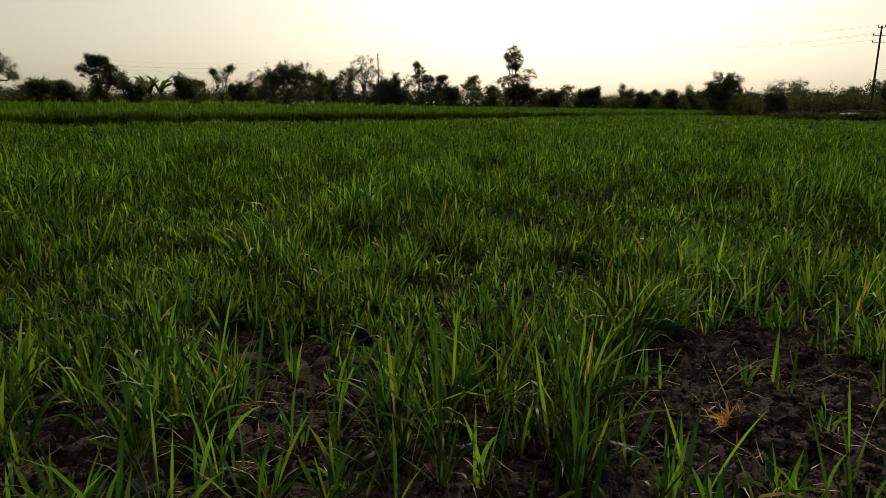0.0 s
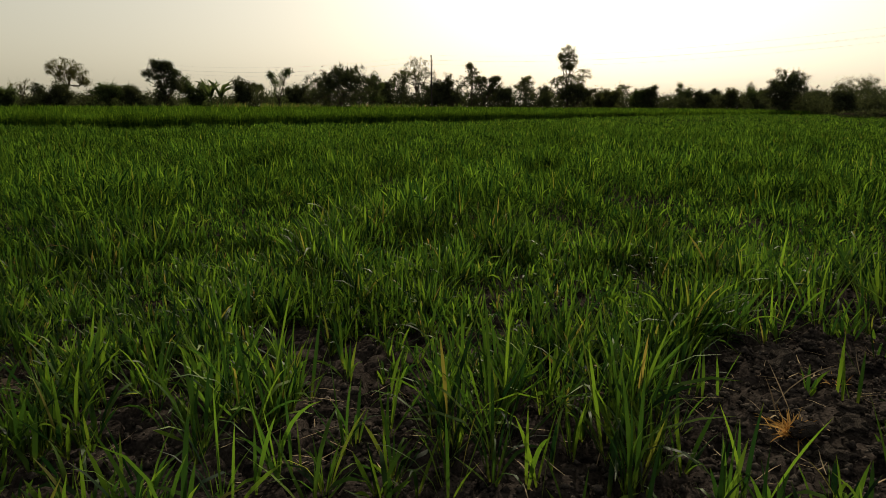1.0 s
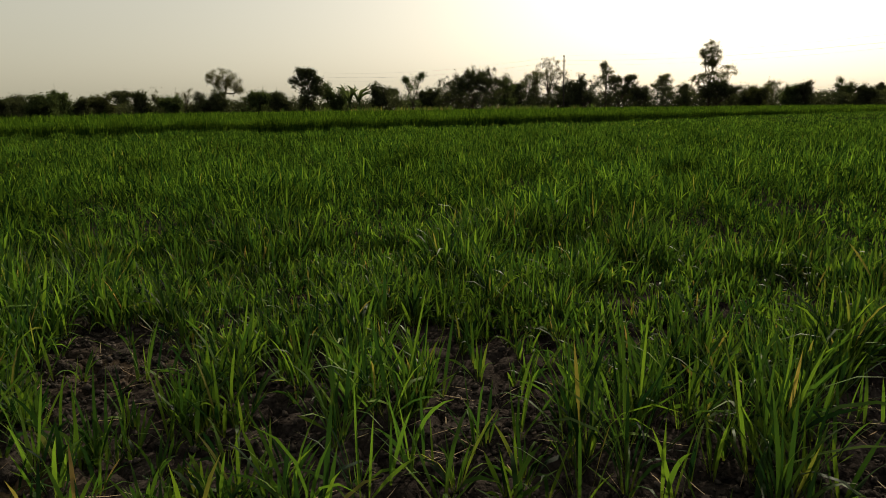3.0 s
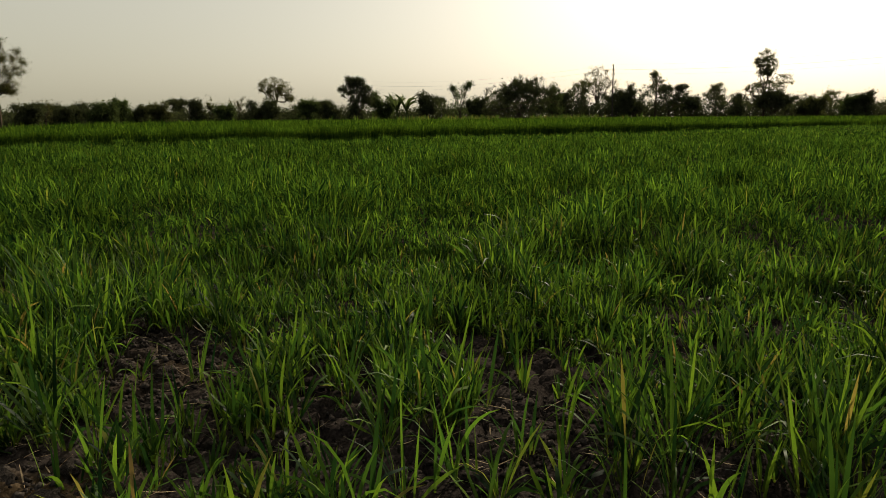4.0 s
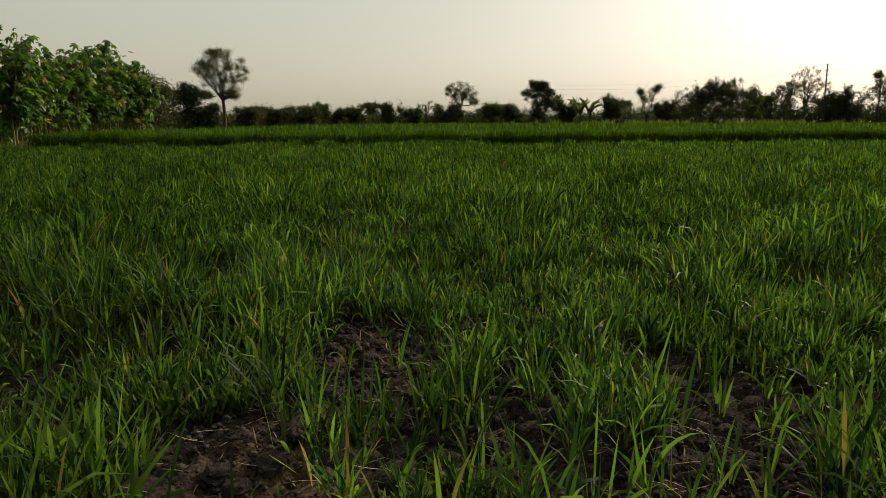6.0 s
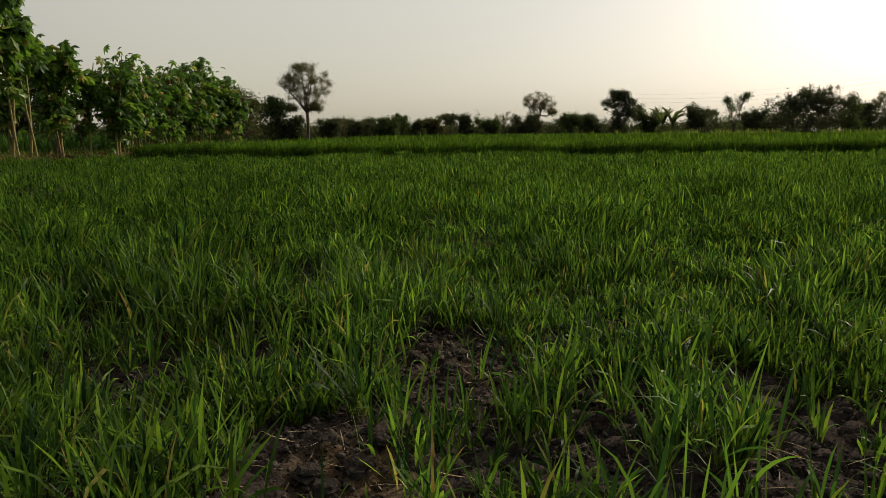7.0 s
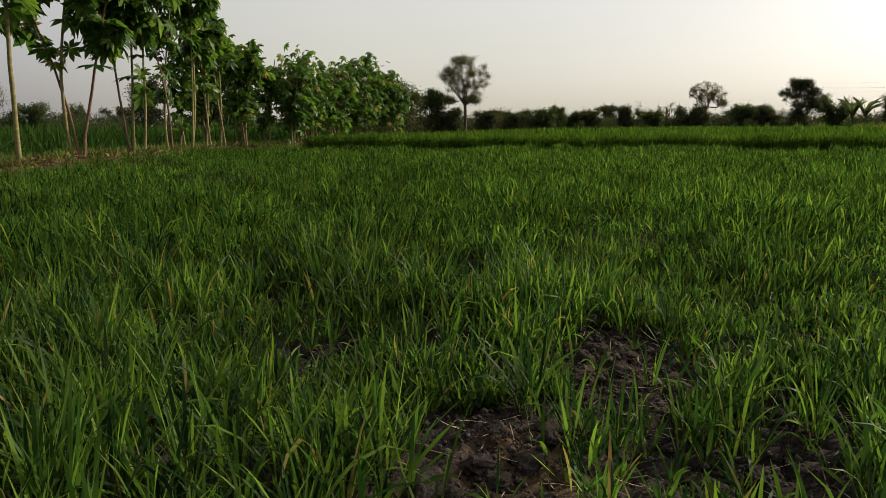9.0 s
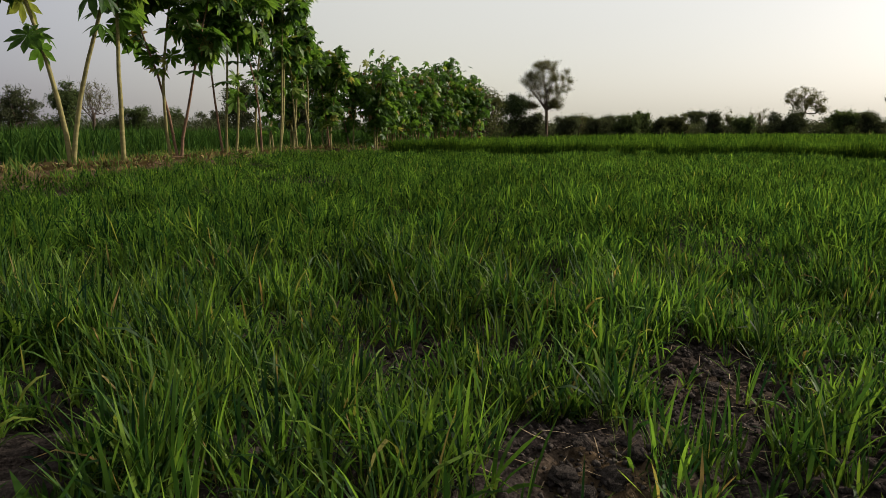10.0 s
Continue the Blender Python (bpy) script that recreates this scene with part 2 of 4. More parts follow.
def blade_mesh(name, sets, mat):
    vs, q, t, al, off = [], [], [], [], 0
    for v, a, b, c in sets:
        vs.append(v), q.append(a + off), t.append(b + off), al.append(c)
        off += len(v)
    return array_mesh(name, np.concatenate(vs), [np.concatenate(q), np.concatenate(t)], mat, along=np.concatenate(al))


def tube(path, radii, sides=6, cap=True):
    """Vertices and quads of a round tube along a path."""
    p = np.asarray(path, float)
    r = np.asarray(radii, float)
    tan = np.gradient(p, axis=0)
    tan /= np.linalg.norm(tan, axis=1)[:, None] + 1e-9
    ref = np.where(np.abs(tan[:, 2:3]) > 0.9, np.array([[1.0, 0, 0]]), np.array([[0, 0, 1.0]]))
    ref = np.repeat(ref[:1], len(p), 0)
    sx = np.cross(tan, ref)
    sx /= np.linalg.norm(sx, axis=1)[:, None] + 1e-9
    sy = np.cross(tan, sx)
    a = np.linspace(0, 2 * np.pi, sides, endpoint=False)
    v = p[:, None] + r[:, None, None] * (np.cos(a)[None, :, None] * sx[:, None] + np.sin(a)[None, :, None] * sy[:, None])
    n = len(p)
    i, j = np.meshgrid(np.arange(n - 1), np.arange(sides), indexing="ij")
    k = (j + 1) % sides
    q = np.stack([i * sides + j, i * sides + k, (i + 1) * sides + k, (i + 1) * sides + j], 2).reshape(-1, 4)
    return v.reshape(-1, 3), q


def tubes_mesh(name, items, mat, sides=6):
    vs, qs, off = [], [], 0
    for path, radii in items:
        v, q = tube(path, radii, sides)
        vs.append(v), qs.append(q + off)
        off += len(v)
    return array_mesh(name, np.concatenate(vs), [np.concatenate(qs)], mat)


def spot(az, dist):
    """The place at an azimuth (degrees to the left of +y) and distance from the walk's start."""
    return -dist * math.sin(radians(az)), dist * math.cos(radians(az))


# ---- the plan: field edges and the height of the ground ----
EDGE_X = (-18.6, -15.2, -14.0, -11.2, -8.4, -6.2, -3.9, -0.9, 2.4, 7.6, 13.5, 28.0, 60.0)
EDGE_Y = (7.8, 9.6, 12.0, 15.0, 17.6, 21.6, 25.2, 29.0, 34.5, 42.0, 51.5, 66.0, 92.0)
ROW = ((-9.0, -2.4), (-11.55, -0.35), (-12.6, 0.45), (-14.6, 1.4), (-16.0, 2.7), (-18.4, 4.3), (-21.2, 6.0), (-22.2, 7.6), (-24.5, 10.5), (-27.0, 14.0), (-30.0, 19.0))


def into_tall(x, y):
    """Metres inside the field of taller wheat; below zero outside it."""
    front = (y - np.interp(x, EDGE_X, EDGE_Y)) * 0.7
    side = (x - np.interp(y, (7, 16, 34, 60), (-18.2, -24.0, -34.0, -48.0))) * 0.85
    wave = 0.25 * (fractal(x * 0.7, y * 0.7, 17) - 0.5)
    return np.minimum(front, side) + wave


def row_distance(x, y):
    """Distance from the line of castor plants, above zero on the side of the walk."""
    best = np.full(np.shape(x), 1e9)
    sign = np.ones(np.shape(x))
    pts = ((-4.0, -6.5),) + ROW
    for (ax, ay), (bx, by) in zip(pts[:-1], pts[1:]):
        ex, ey = bx - ax, by - ay
        u = np.clip(((x - ax) * ex + (y - ay) * ey) / (ex * ex + ey * ey), 0, 1)
        d = np.hypot(x - ax - u * ex, y - ay - u * ey)
        s = np.sign(-(ex * (y - ay) - ey * (x - ax)))
        sign = np.where(d < best, s, sign)
        best = np.minimum(best, d)
    return best * -sign * -1.0


# bare or thin patches: centre, half sizes, turn, how bare
BARE = ((0.76, 1.46, 0.36, 0.60, 0.55, 1.0), (1.10, 2.15, 0.30, 0.46, 0.6, 0.84), (-0.30, 1.28, 0.17, 0.28, 0.2, 0.95), (-1.42, 1.38, 0.23, 0.40, -0.71, 0.97), (-1.22, 0.72, 0.23, 0.16, 0.7, 1.0),
        (2.35, 3.80, 0.28, 0.24, 0.0, 0.95), (0.28, 2.19, 0.14, 0.12, 0.0, 0.9), (-2.70, 1.85, 0.13, 0.12, 0.0, 0.9), (-1.62, 0.08, 0.17, 0.12, 0.9, 0.85), (-2.22, -0.36, 0.14, 0.10, 0.4, 0.85),
        (-1.81, -0.42, 0.13, 0.11, 0.0, 0.9), (-0.86, 1.12, 0.22, 0.12, 0.0, 0.45), (-0.90, 1.51, 0.14, 0.10, 0.5, 0.7), (-0.55, 1.10, 0.16, 0.12, 0.0, 0.5), (-0.77, 1.82, 0.12, 0.09, 0.3, 0.6), (0.08, 1.14, 0.30, 0.17, 0.0, 0.7))


def bareness(x, y):
    """1 in the middle of a bare patch, 0 away from it."""
    v = np.zeros(np.shape(x))
    wob = 0.35 * (fractal(x * 5, y * 5, 3) - 0.5)
    for cx, cy, rx, ry, turn, much in BARE:
        c, s = math.cos(turn), math.sin(turn)
        dx, dy = x - cx, y - cy
        d = np.hypot((dx * c - dy * s) / rx, (dx * s + dy * c) / ry)
        v = np.maximum(v, much * (1 - smooth(0.75, 1.15, d + wob)))
    return v


def relief(x, y):
    """Height of the ground without clods."""
    z = 0.02 * (fractal(x * 0.8, y * 0.8, 1, 3) - 0.5)
    z = z + 0.10 * smooth(0.0, 7.0, into_tall(x, y))
    d = np.abs(row_distance(x, y))
    z = z + 0.18 * (1 - smooth(0.35, 1.5, d))
    return z


def ground_height(x, y):
    near = 1 - smooth(3.0, 7.0, np.hypot(x, y - 1))
    z = relief(x, y)
    edge, who = cells(x * 11, y * 11, 2)
    plates = -0.034 * (1 - smooth(0.03, 0.16, edge)) + 0.016 * (who - 0.5)
    edge2, who2 = cells(x * 27 + 3 * fractal(x * 6, y * 6, 8), y * 27, 4)
    crumbs = 0.034 * (who2 - 0.4) * smooth(0.0, 0.25, edge2) + 0.07 * (fractal(x * 7, y * 7, 6, 5) - 0.5)
    crumbly = smooth(0.2, 0.5, x + 0.15 * (fractal(x * 3, y * 3, 12) - 0.5))
    crumbly = np.maximum(crumbly, 1 - smooth(0.18, 0.32, np.hypot(x + 1.14, y - 0.72)))
    return z + near * (plates * (1 - crumbly) + crumbs * (0.13 + 0.87 * crumbly))


def spread(lo, hi, step, far, ratio):
    """Coordinates, close together from lo to hi, and wider and wider apart out to far."""
    mid = list(np.arange(lo, hi, step))
    up, d = [mid[-1]], step
    while up[-1] < far:
        d *= ratio
        up.append(up[-1] + d)
    dn, d = [mid[0]], step
    while dn[-1] > -far:
        d *= ratio
        dn.append(dn[-1] - d)
    return np.array(dn[:0:-1] + mid + up[1:])


gx, gy = spread(-1.95, 1.6, 0.0125, 3500, 1.16), spread(0.45, 2.3, 0.0125, 3500, 1.15)
GX, GY = np.meshgrid(gx, gy, indexing="ij")
GZ = ground_height(GX.ravel(), GY.ravel())
ni, nj = len(gx), len(gy)
gi, gj = np.meshgrid(np.arange(ni - 1), np.arange(nj - 1), indexing="ij")
gq = np.stack([gi * nj + gj, (gi + 1) * nj + gj, (gi + 1) * nj + gj + 1, gi * nj + gj + 1], 2).reshape(-1, 4)
DRY = (1 - smooth(0.6, 1.6, np.abs(row_distance(GX.ravel(), GY.ravel())))) * (0.45 + 0.55 * fractal(GX.ravel() * 1.5, GY.ravel() * 1.5, 77))
DRY = np.maximum(DRY, 0.60 * (1 - smooth(0.05, 0.22, np.hypot(GX.ravel() + 1.12, GY.ravel() - 0.72))))
DRY = np.maximum(DRY, 0.20 * (1 - smooth(0.05, 0.30, np.hypot(GX.ravel() + 1.40, GY.ravel() - 1.38))))
ground = thing("ground", "dark brown crumbly field soil with cracks and clods", "ground", kind="structure",
               data=array_mesh("ground", np.stack([GX.ravel(), GY.ravel(), GZ], 1), [gq], SOIL, along=DRY))

rng = np.random.default_rng(7)


def scatter(count, xlo, xhi, ylo, yhi):
    return rng.uniform(xlo, xhi, count), rng.uniform(ylo, yhi, count)


def polar(count, rlo, rhi, alo, ahi):
    r = np.sqrt(rng.uniform(rlo * rlo, rhi * rhi, count))
    a = np.radians(rng.uniform(alo, ahi, count))
    return -r * np.sin(a), r * np.cos(a)


def clumped(count, rlo, rhi, alo, ahi, many=4, reach=0.045):
    """Plants that stand in small groups, with gaps between them."""
    x, y = polar(count // many, rlo, rhi, alo, ahi)
    x, y = np.repeat(x, many), np.repeat(y, many)
    return x + rng.normal(0, reach, len(x)), y + rng.normal(0, reach, len(x))


# ---- young wheat: tufts of a few blades, thicker and taller in patches ----
def vigour(x, y):
    v = fractal(x * 0.9 + 5, y * 0.9, 21, 3)
    w = fractal(x * 2.6, y * 2.6 + 9, 31, 3)
    return 0.90 + 1.35 * (v - 0.5) + 1.75 * (w - 0.5)


def where_wheat(x, y):
    """Keeps the places where wheat grows: not on the bank nor in the tall field, thinner in bare patches and gaps."""
    keep = (into_tall(x, y) < 0.05) & (row_distance(x, y) > 1.05 + 0.5 * (fractal(x * 0.9, y * 0.9, 91, 3) - 0.5))
    thin = fractal(x * 3.3, y * 3.3, 41, 3) + 0.4 * np.exp(-((x + 1.07) ** 2 + (y - 2.58) ** 2) / 0.16)
    near = np.hypot(x, y - 0.2)
    out = np.hypot(x, y + 0.1) + 1e-6
    rim = bareness(x + 0.16 * x / out, y + 0.16 * (y + 0.1) / out)
    keep &= rng.random(len(x)) > np.maximum(bareness(x, y) * 0.985, 0.5 * rim)
    keep &= rng.random(len(x)) < 0.52 + 0.48 * smooth(1.05, 1.75, near)
    keep &= rng.random(len(x)) < np.where(near < 2.6, 0.22 + 0.95 * smooth(0.34, 0.58, thin), np.where(near < 9.0, 0.40 + 0.75 * smooth(0.36, 0.50, thin), 1.0))
    return x[keep], y[keep]


def wheat_fans(x, y, blades_each, segs, wide, height):
    """Plants near the walk: blades that fan out of one foot, most of them upright, some arching over."""
    x, y = where_wheat(x, y)
    out = np.hypot(x, y + 0.1) + 1e-6
    vig = np.clip(vigour(x, y), 0.5, 1.4) * (1 - 0.35 * bareness(x + 0.28 * x / out, y + 0.28 * (y + 0.1) / out))
    n = len(x)
    turn = rng.uniform(0, 2 * np.pi, n)
    size = rng.uniform(0.6, 1.15, n)
    sets = []
    for i in range(blades_each):
        young = i >= blades_each - 2
        az = turn + i * 2.4 + rng.normal(0, 0.6, n)
        ln = height * vig * size * (rng.uniform(0.35, 0.75, n) if young else rng.uniform(0.65, 1.2, n))
        lean = np.abs(rng.normal(0.26, 0.20, n)) + (0.2 if young else 0.0)
        bend = np.where(rng.random(n) < 0.24, rng.uniform(0.9, 2.3, n), np.abs(rng.normal(0.25, 0.3, n)))
        lift = rng.uniform(0.0, 0.22, n) * ln
        off = rng.uniform(0.0, 0.012, n) + 0.25 * lift
        bx, by = x + off * np.cos(az), y + off * np.sin(az)
        base = np.stack([bx, by, relief(bx, by) - 0.012 + lift], 1)
        sets.append(blades(base, az, ln, wide * rng.uniform(0.55, 1.3, n), lean, bend, segs, rng.normal(0, 0.9, n)))
        if young and segs > 3:
            # thin sheaths and stalks low in the plant
            base = np.stack([x, y, relief(x, y) - 0.012], 1)
            sets.append(blades(base, az + 1.0, ln * 0.8, np.full(n, 0.0032), lean * 0.6, np.zeros(n), 2))
    return sets


def wheat_leaves(x, y, stalks, segs, wide, height, low=0.15, high=0.75, reach=(0.4, 0.85)):
    """Plants further off: leaves that spring from the stalks at different heights and arch over."""
    x, y = where_wheat(x, y)
    vig = np.clip(vigour(x, y), 0.5, 1.45)
    n = len(x)
    turn = rng.uniform(0, 2 * np.pi, n)
    sets = []
    for i in range(stalks):
        az = turn + i * 2.4 + rng.normal(0, 0.7, n)
        foot = rng.uniform(low, high, n)
        lift = height * vig * foot
        off = 0.012 + lift * rng.uniform(0.0, 0.35, n)
        bx, by = x + off * np.cos(az + 0.5), y + off * np.sin(az + 0.5)
        base = np.stack([bx, by, relief(bx, by) - 0.01 + lift], 1)
        ln = height * vig * rng.uniform(*reach, n)
        lean = np.abs(rng.normal(0.34, 0.28, n))
        bend = np.where(rng.random(n) < 0.35, rng.uniform(0.9, 2.2, n), np.abs(rng.normal(0.4, 0.35, n)))
        sets.append(blades(base, az, ln, wide * rng.uniform(0.6, 1.35, n), lean, bend, segs, rng.normal(0, 0.9, n)))
    return sets


def wheat_clump(x, y, count, height, open_by=0.22):
    r = np.random.default_rng(int(abs(x * 1000) + abs(y * 100)))
    base = np.stack([x + r.normal(0, 0.022, count), y + r.normal(0, 0.022, count), np.zeros(count) - 0.01], 1)
    return blades(base, r.uniform(0, 6.28, count), height * r.uniform(0.55, 1.1, count), r.uniform(0.005, 0.010, count), np.abs(r.normal(open_by * 0.6, open_by, count)),
                  np.where(r.random(count) < 0.2, r.uniform(0.8, 1.8, count), np.abs(r.normal(0.22, 0.22, count))), 7, r.normal(0, 0.8, count))


near_sets = wheat_fans(*clumped(13000, 0.95, 3.5, -46, 104, 4, 0.04), 7, 4, 0.0086, 0.18)
for cx_, cy_, cn, ch in ((0.26, 1.05, 16, 0.26), (0.45, 1.05, 7, 0.24), (0.82, 2.00, 16, 0.17), (0.87, 1.53, 5, 0.18), (0.51, 1.52, 9, 0.16), (-0.14, 1.05, 6, 0.2), (0.10, 1.08, 7, 0.2), (-0.40, 1.05, 12, 0.24),
                         (0.75, 1.02, 8, 0.27), (0.90, 1.10, 9, 0.26), (0.02, 1.28, 8, 0.2), (-0.96, 1.09, 14, 0.23), (-1.17, 0.92, 10, 0.20), (-1.05, 0.93, 12, 0.23), (-1.10, 0.77, 9, 0.17), (-0.24, 1.44, 4, 0.14),
                         (-1.24, 1.32, 8, 0.2), (-1.52, 1.22, 10, 0.2), (1.10, 1.75, 10, 0.2), (1.28, 2.0, 14, 0.22)):
    near_sets.append(wheat_clump(cx_, cy_, cn, ch))
wheat_sets = wheat_leaves(*clumped(40000, 3.3, 8.0, -42, 102, 3, 0.035), 5, 2, 0.0095, 0.20, 0.05, 0.85, (0.32, 0.70))
wheat_sets += wheat_leaves(*clumped(72000, 8.0, 18.5, -40, 100, 3, 0.06), 5, 1, 0.0150, 0.195, 0.25, 0.95, (0.24, 0.52))
wheat_sets += wheat_leaves(*polar(70000, 18.0, 64.0, -40, 40), 4, 1, 0.032, 0.175, 0.3, 0.95, (0.25, 0.5))
wheat_sets += wheat_leaves(*polar(44000, 8.0, 34.0, -40, 70), 2, 1, 0.040, 0.15, 0.0, 0.6)
wheat_sets += wheat_leaves(*polar(16000, 18.0, 36.0, 40, 78), 4, 1, 0.028, 0.18, 0.3, 0.95, (0.25, 0.55))
wheat_sets += wheat_leaves(*clumped(12000, 0.9, 6.0, 103, 315, 3), 3, 1, 0.026, 0.18)
wheat_sets += wheat_leaves(*clumped(900, 0.3, 0.95, 110, 305, 3), 4, 1, 0.016, 0.17)
wheat_sets += wheat_leaves(*polar(9000, 6.0, 17.0, 100, 318), 3, 1, 0.032, 0.18)
thing("young_wheat", "bright green young wheat with pointed blades in uneven tufts", "wheat", kind="stuff", data=blade_mesh("young_wheat", near_sets, WHEAT))
thing("young_wheat", "short green young wheat reaching to the field's far edge", "wheat", kind="stuff", data=blade_mesh("young_wheat", wheat_sets, WHEAT_FAR))


# ---- taller wheat behind the field edge ----
def tall_tufts(x, y, stalks, leaves, segs, wide, lift=(0.3, 0.8)):
    """Stalks up to the full height, and leaves that spring from them and arch over."""
    inn = into_tall(x, y)
    ok = inn > 0
    x, y, inn = x[ok], y[ok], inn[ok]
    az = np.degrees(np.arctan2(-x, y))
    h = (0.485 + 0.065 * smooth(0, 4, inn)) * (0.92 + 0.08 * smooth(-26, 4, az)) * (0.92 + 0.16 * fractal(x * 0.6, y * 0.6, 51, 3))
    n = len(x)
    turn = rng.uniform(0, 2 * np.pi, n)
    foot = relief(x, y) - 0.01
    sets = []
    for i in range(stalks):
        base = np.stack([x + rng.normal(0, 0.03, n), y + rng.normal(0, 0.03, n), foot], 1)
        sets.append(blades(base, turn + 2.1 * i, h * rng.uniform(0.85, 1.12, n), wide * rng.uniform(0.6, 1.0, n), np.abs(rng.normal(0.06, 0.06, n)), np.abs(rng.normal(0.2, 0.2, n)), segs, rng.normal(0, 0.8, n)))
    for i in range(leaves):
        a = turn + i * 2.4 + rng.normal(0, 0.5, n)
        u = rng.uniform(*lift, n)
        base = np.stack([x + rng.normal(0, 0.03, n), y + rng.normal(0, 0.03, n), foot + h * u], 1)
        sets.append(blades(base, a, h * rng.uniform(0.3, 0.55, n), wide * rng.uniform(0.7, 1.3, n), np.abs(rng.normal(0.3, 0.2, n)), np.where(rng.random(n) < 0.5, rng.uniform(1.0, 2.2, n), np.abs(rng.normal(0.4, 0.3, n))), segs, rng.normal(0, 0.8, n)))
    return sets


ex = np.interp(rng.uniform(0, 1, 7000) ** 0.85, np.linspace(0, 1, len(EDGE_X) - 1), EDGE_X[:-1])
tall_sets = tall_tufts(ex, np.interp(ex, EDGE_X, EDGE_Y) + rng.uniform(0, 3.2, len(ex)), 2, 3, 2, 0.020)
ex = rng.uniform(-18.6, 9, 9000)
tall_sets += tall_tufts(ex, np.interp(ex, EDGE_X, EDGE_Y) + rng.uniform(0, 1.0, len(ex)), 2, 3, 2, 0.018)
ex = rng.uniform(6, 32, 5000)
tall_sets += tall_tufts(ex, np.interp(ex, EDGE_X, EDGE_Y) + rng.uniform(0, 2.5, len(ex)), 2, 2, 1, 0.045)
tall_sets += tall_tufts(*polar(15000, 12, 34, -10, 68), 1, 3, 1, 0.026, (0.55, 0.8))
tall_sets += tall_tufts(*polar(40000, 20, 80, -32, 68), 1, 2, 1, 0.050, (0.6, 0.85))
thing("tall_wheat", "taller dense green wheat standing behind the field edge", "wheat", kind="stuff", data=blade_mesh("tall_wheat", tall_sets, TALL_WHEAT))

# ---- fodder crop beyond the castor plants, weeds and litter on the bank ----
fx, fy = polar(12500, 12.5, 48, 62, 108)
ok = (row_distance(fx, fy) < -1.1) & (into_tall(fx, fy) < -0.5)
fx, fy = fx[ok], fy[ok]
fn = len(fx)
fh = 0.82 * (0.75 + 0.5 * fractal(fx * 0.5, fy * 0.5, 61, 3))
thing("fodder_crop", "waist-high dark green fodder crop beyond the castor plants", "crop", kind="stuff", data=blade_mesh("fodder_crop", [
    blades(np.stack([fx, fy, relief(fx, fy)], 1), rng.uniform(0, 6.28, fn), fh * rng.uniform(0.6, 1.25, fn), rng.uniform(0.020, 0.042, fn),
           np.abs(rng.normal(0.1, 0.1, fn)), np.abs(rng.normal(0.9, 0.6, fn)), 3, rng.normal(0, 0.8, fn)) for _ in range(2)], FODDER))
bx, by = scatter(62000, -26, -7, -4, 11)
rd = row_distance(bx, by)
ok = (rd > -1.5) & (rd < 1.35) & (rng.random(len(bx)) < np.where(rd > 0.25, 0.35, 1.0)) & (rng.random(len(bx)) < 0.2 + 0.8 * smooth(0.45, 0.6, fractal(bx * 1.2, by * 1.2, 71, 3)))
bx, by = bx[ok], by[ok]
bn = len(bx)
dry = rng.random(bn) < 0.38
for nm, lab, mask, mat, hh in (("bank_weeds", "low green weeds on the earth bank", ~dry, WEED, 0.20), ("dry_bank_grass", "short withered brown grass on the earth bank", dry, DRY_GRASS, 0.10)):
    qx, qy = bx[mask], by[mask]
    qn = len(qx)
    thing(nm, lab, "grass", kind="stuff", data=blade_mesh(nm, [blades(np.stack([qx + 0.02 * i, qy, relief(qx, qy) - 0.01], 1), rng.uniform(0, 6.28, qn), hh * rng.uniform(0.4, 1.3, qn), rng.uniform(0.008, 0.022, qn),
          np.abs(rng.normal(0.4, 0.3, qn)), np.abs(rng.normal(0.5, 0.5, qn)), 3) for i in range(2)], mat))

pa, pd = rng.uniform(3, 29, 2600), rng.uniform(57, 63, 2600)
pxs, pys = -pd * np.sin(np.radians(pa)), pd * np.cos(np.radians(pa))
tuft = fractal(pa * 1.3, pa * 0 + 4, 95, 3) > 0.5
pxs, pys = pxs[tuft], pys[tuft]
pn = len(pxs)
thing("pale_grass", "pale flowering grass along the foot of the far hedge", "grass", kind="stuff", data=blade_mesh("pale_grass", [
    blades(np.stack([pxs, pys, relief(pxs, pys)], 1), rng.uniform(0, 6.28, pn), rng.uniform(0.75, 1.05, pn), rng.uniform(0.03, 0.07, pn), np.abs(rng.normal(0.08, 0.08, pn)), np.abs(rng.normal(0.4, 0.3, pn)), 3)], WEED))


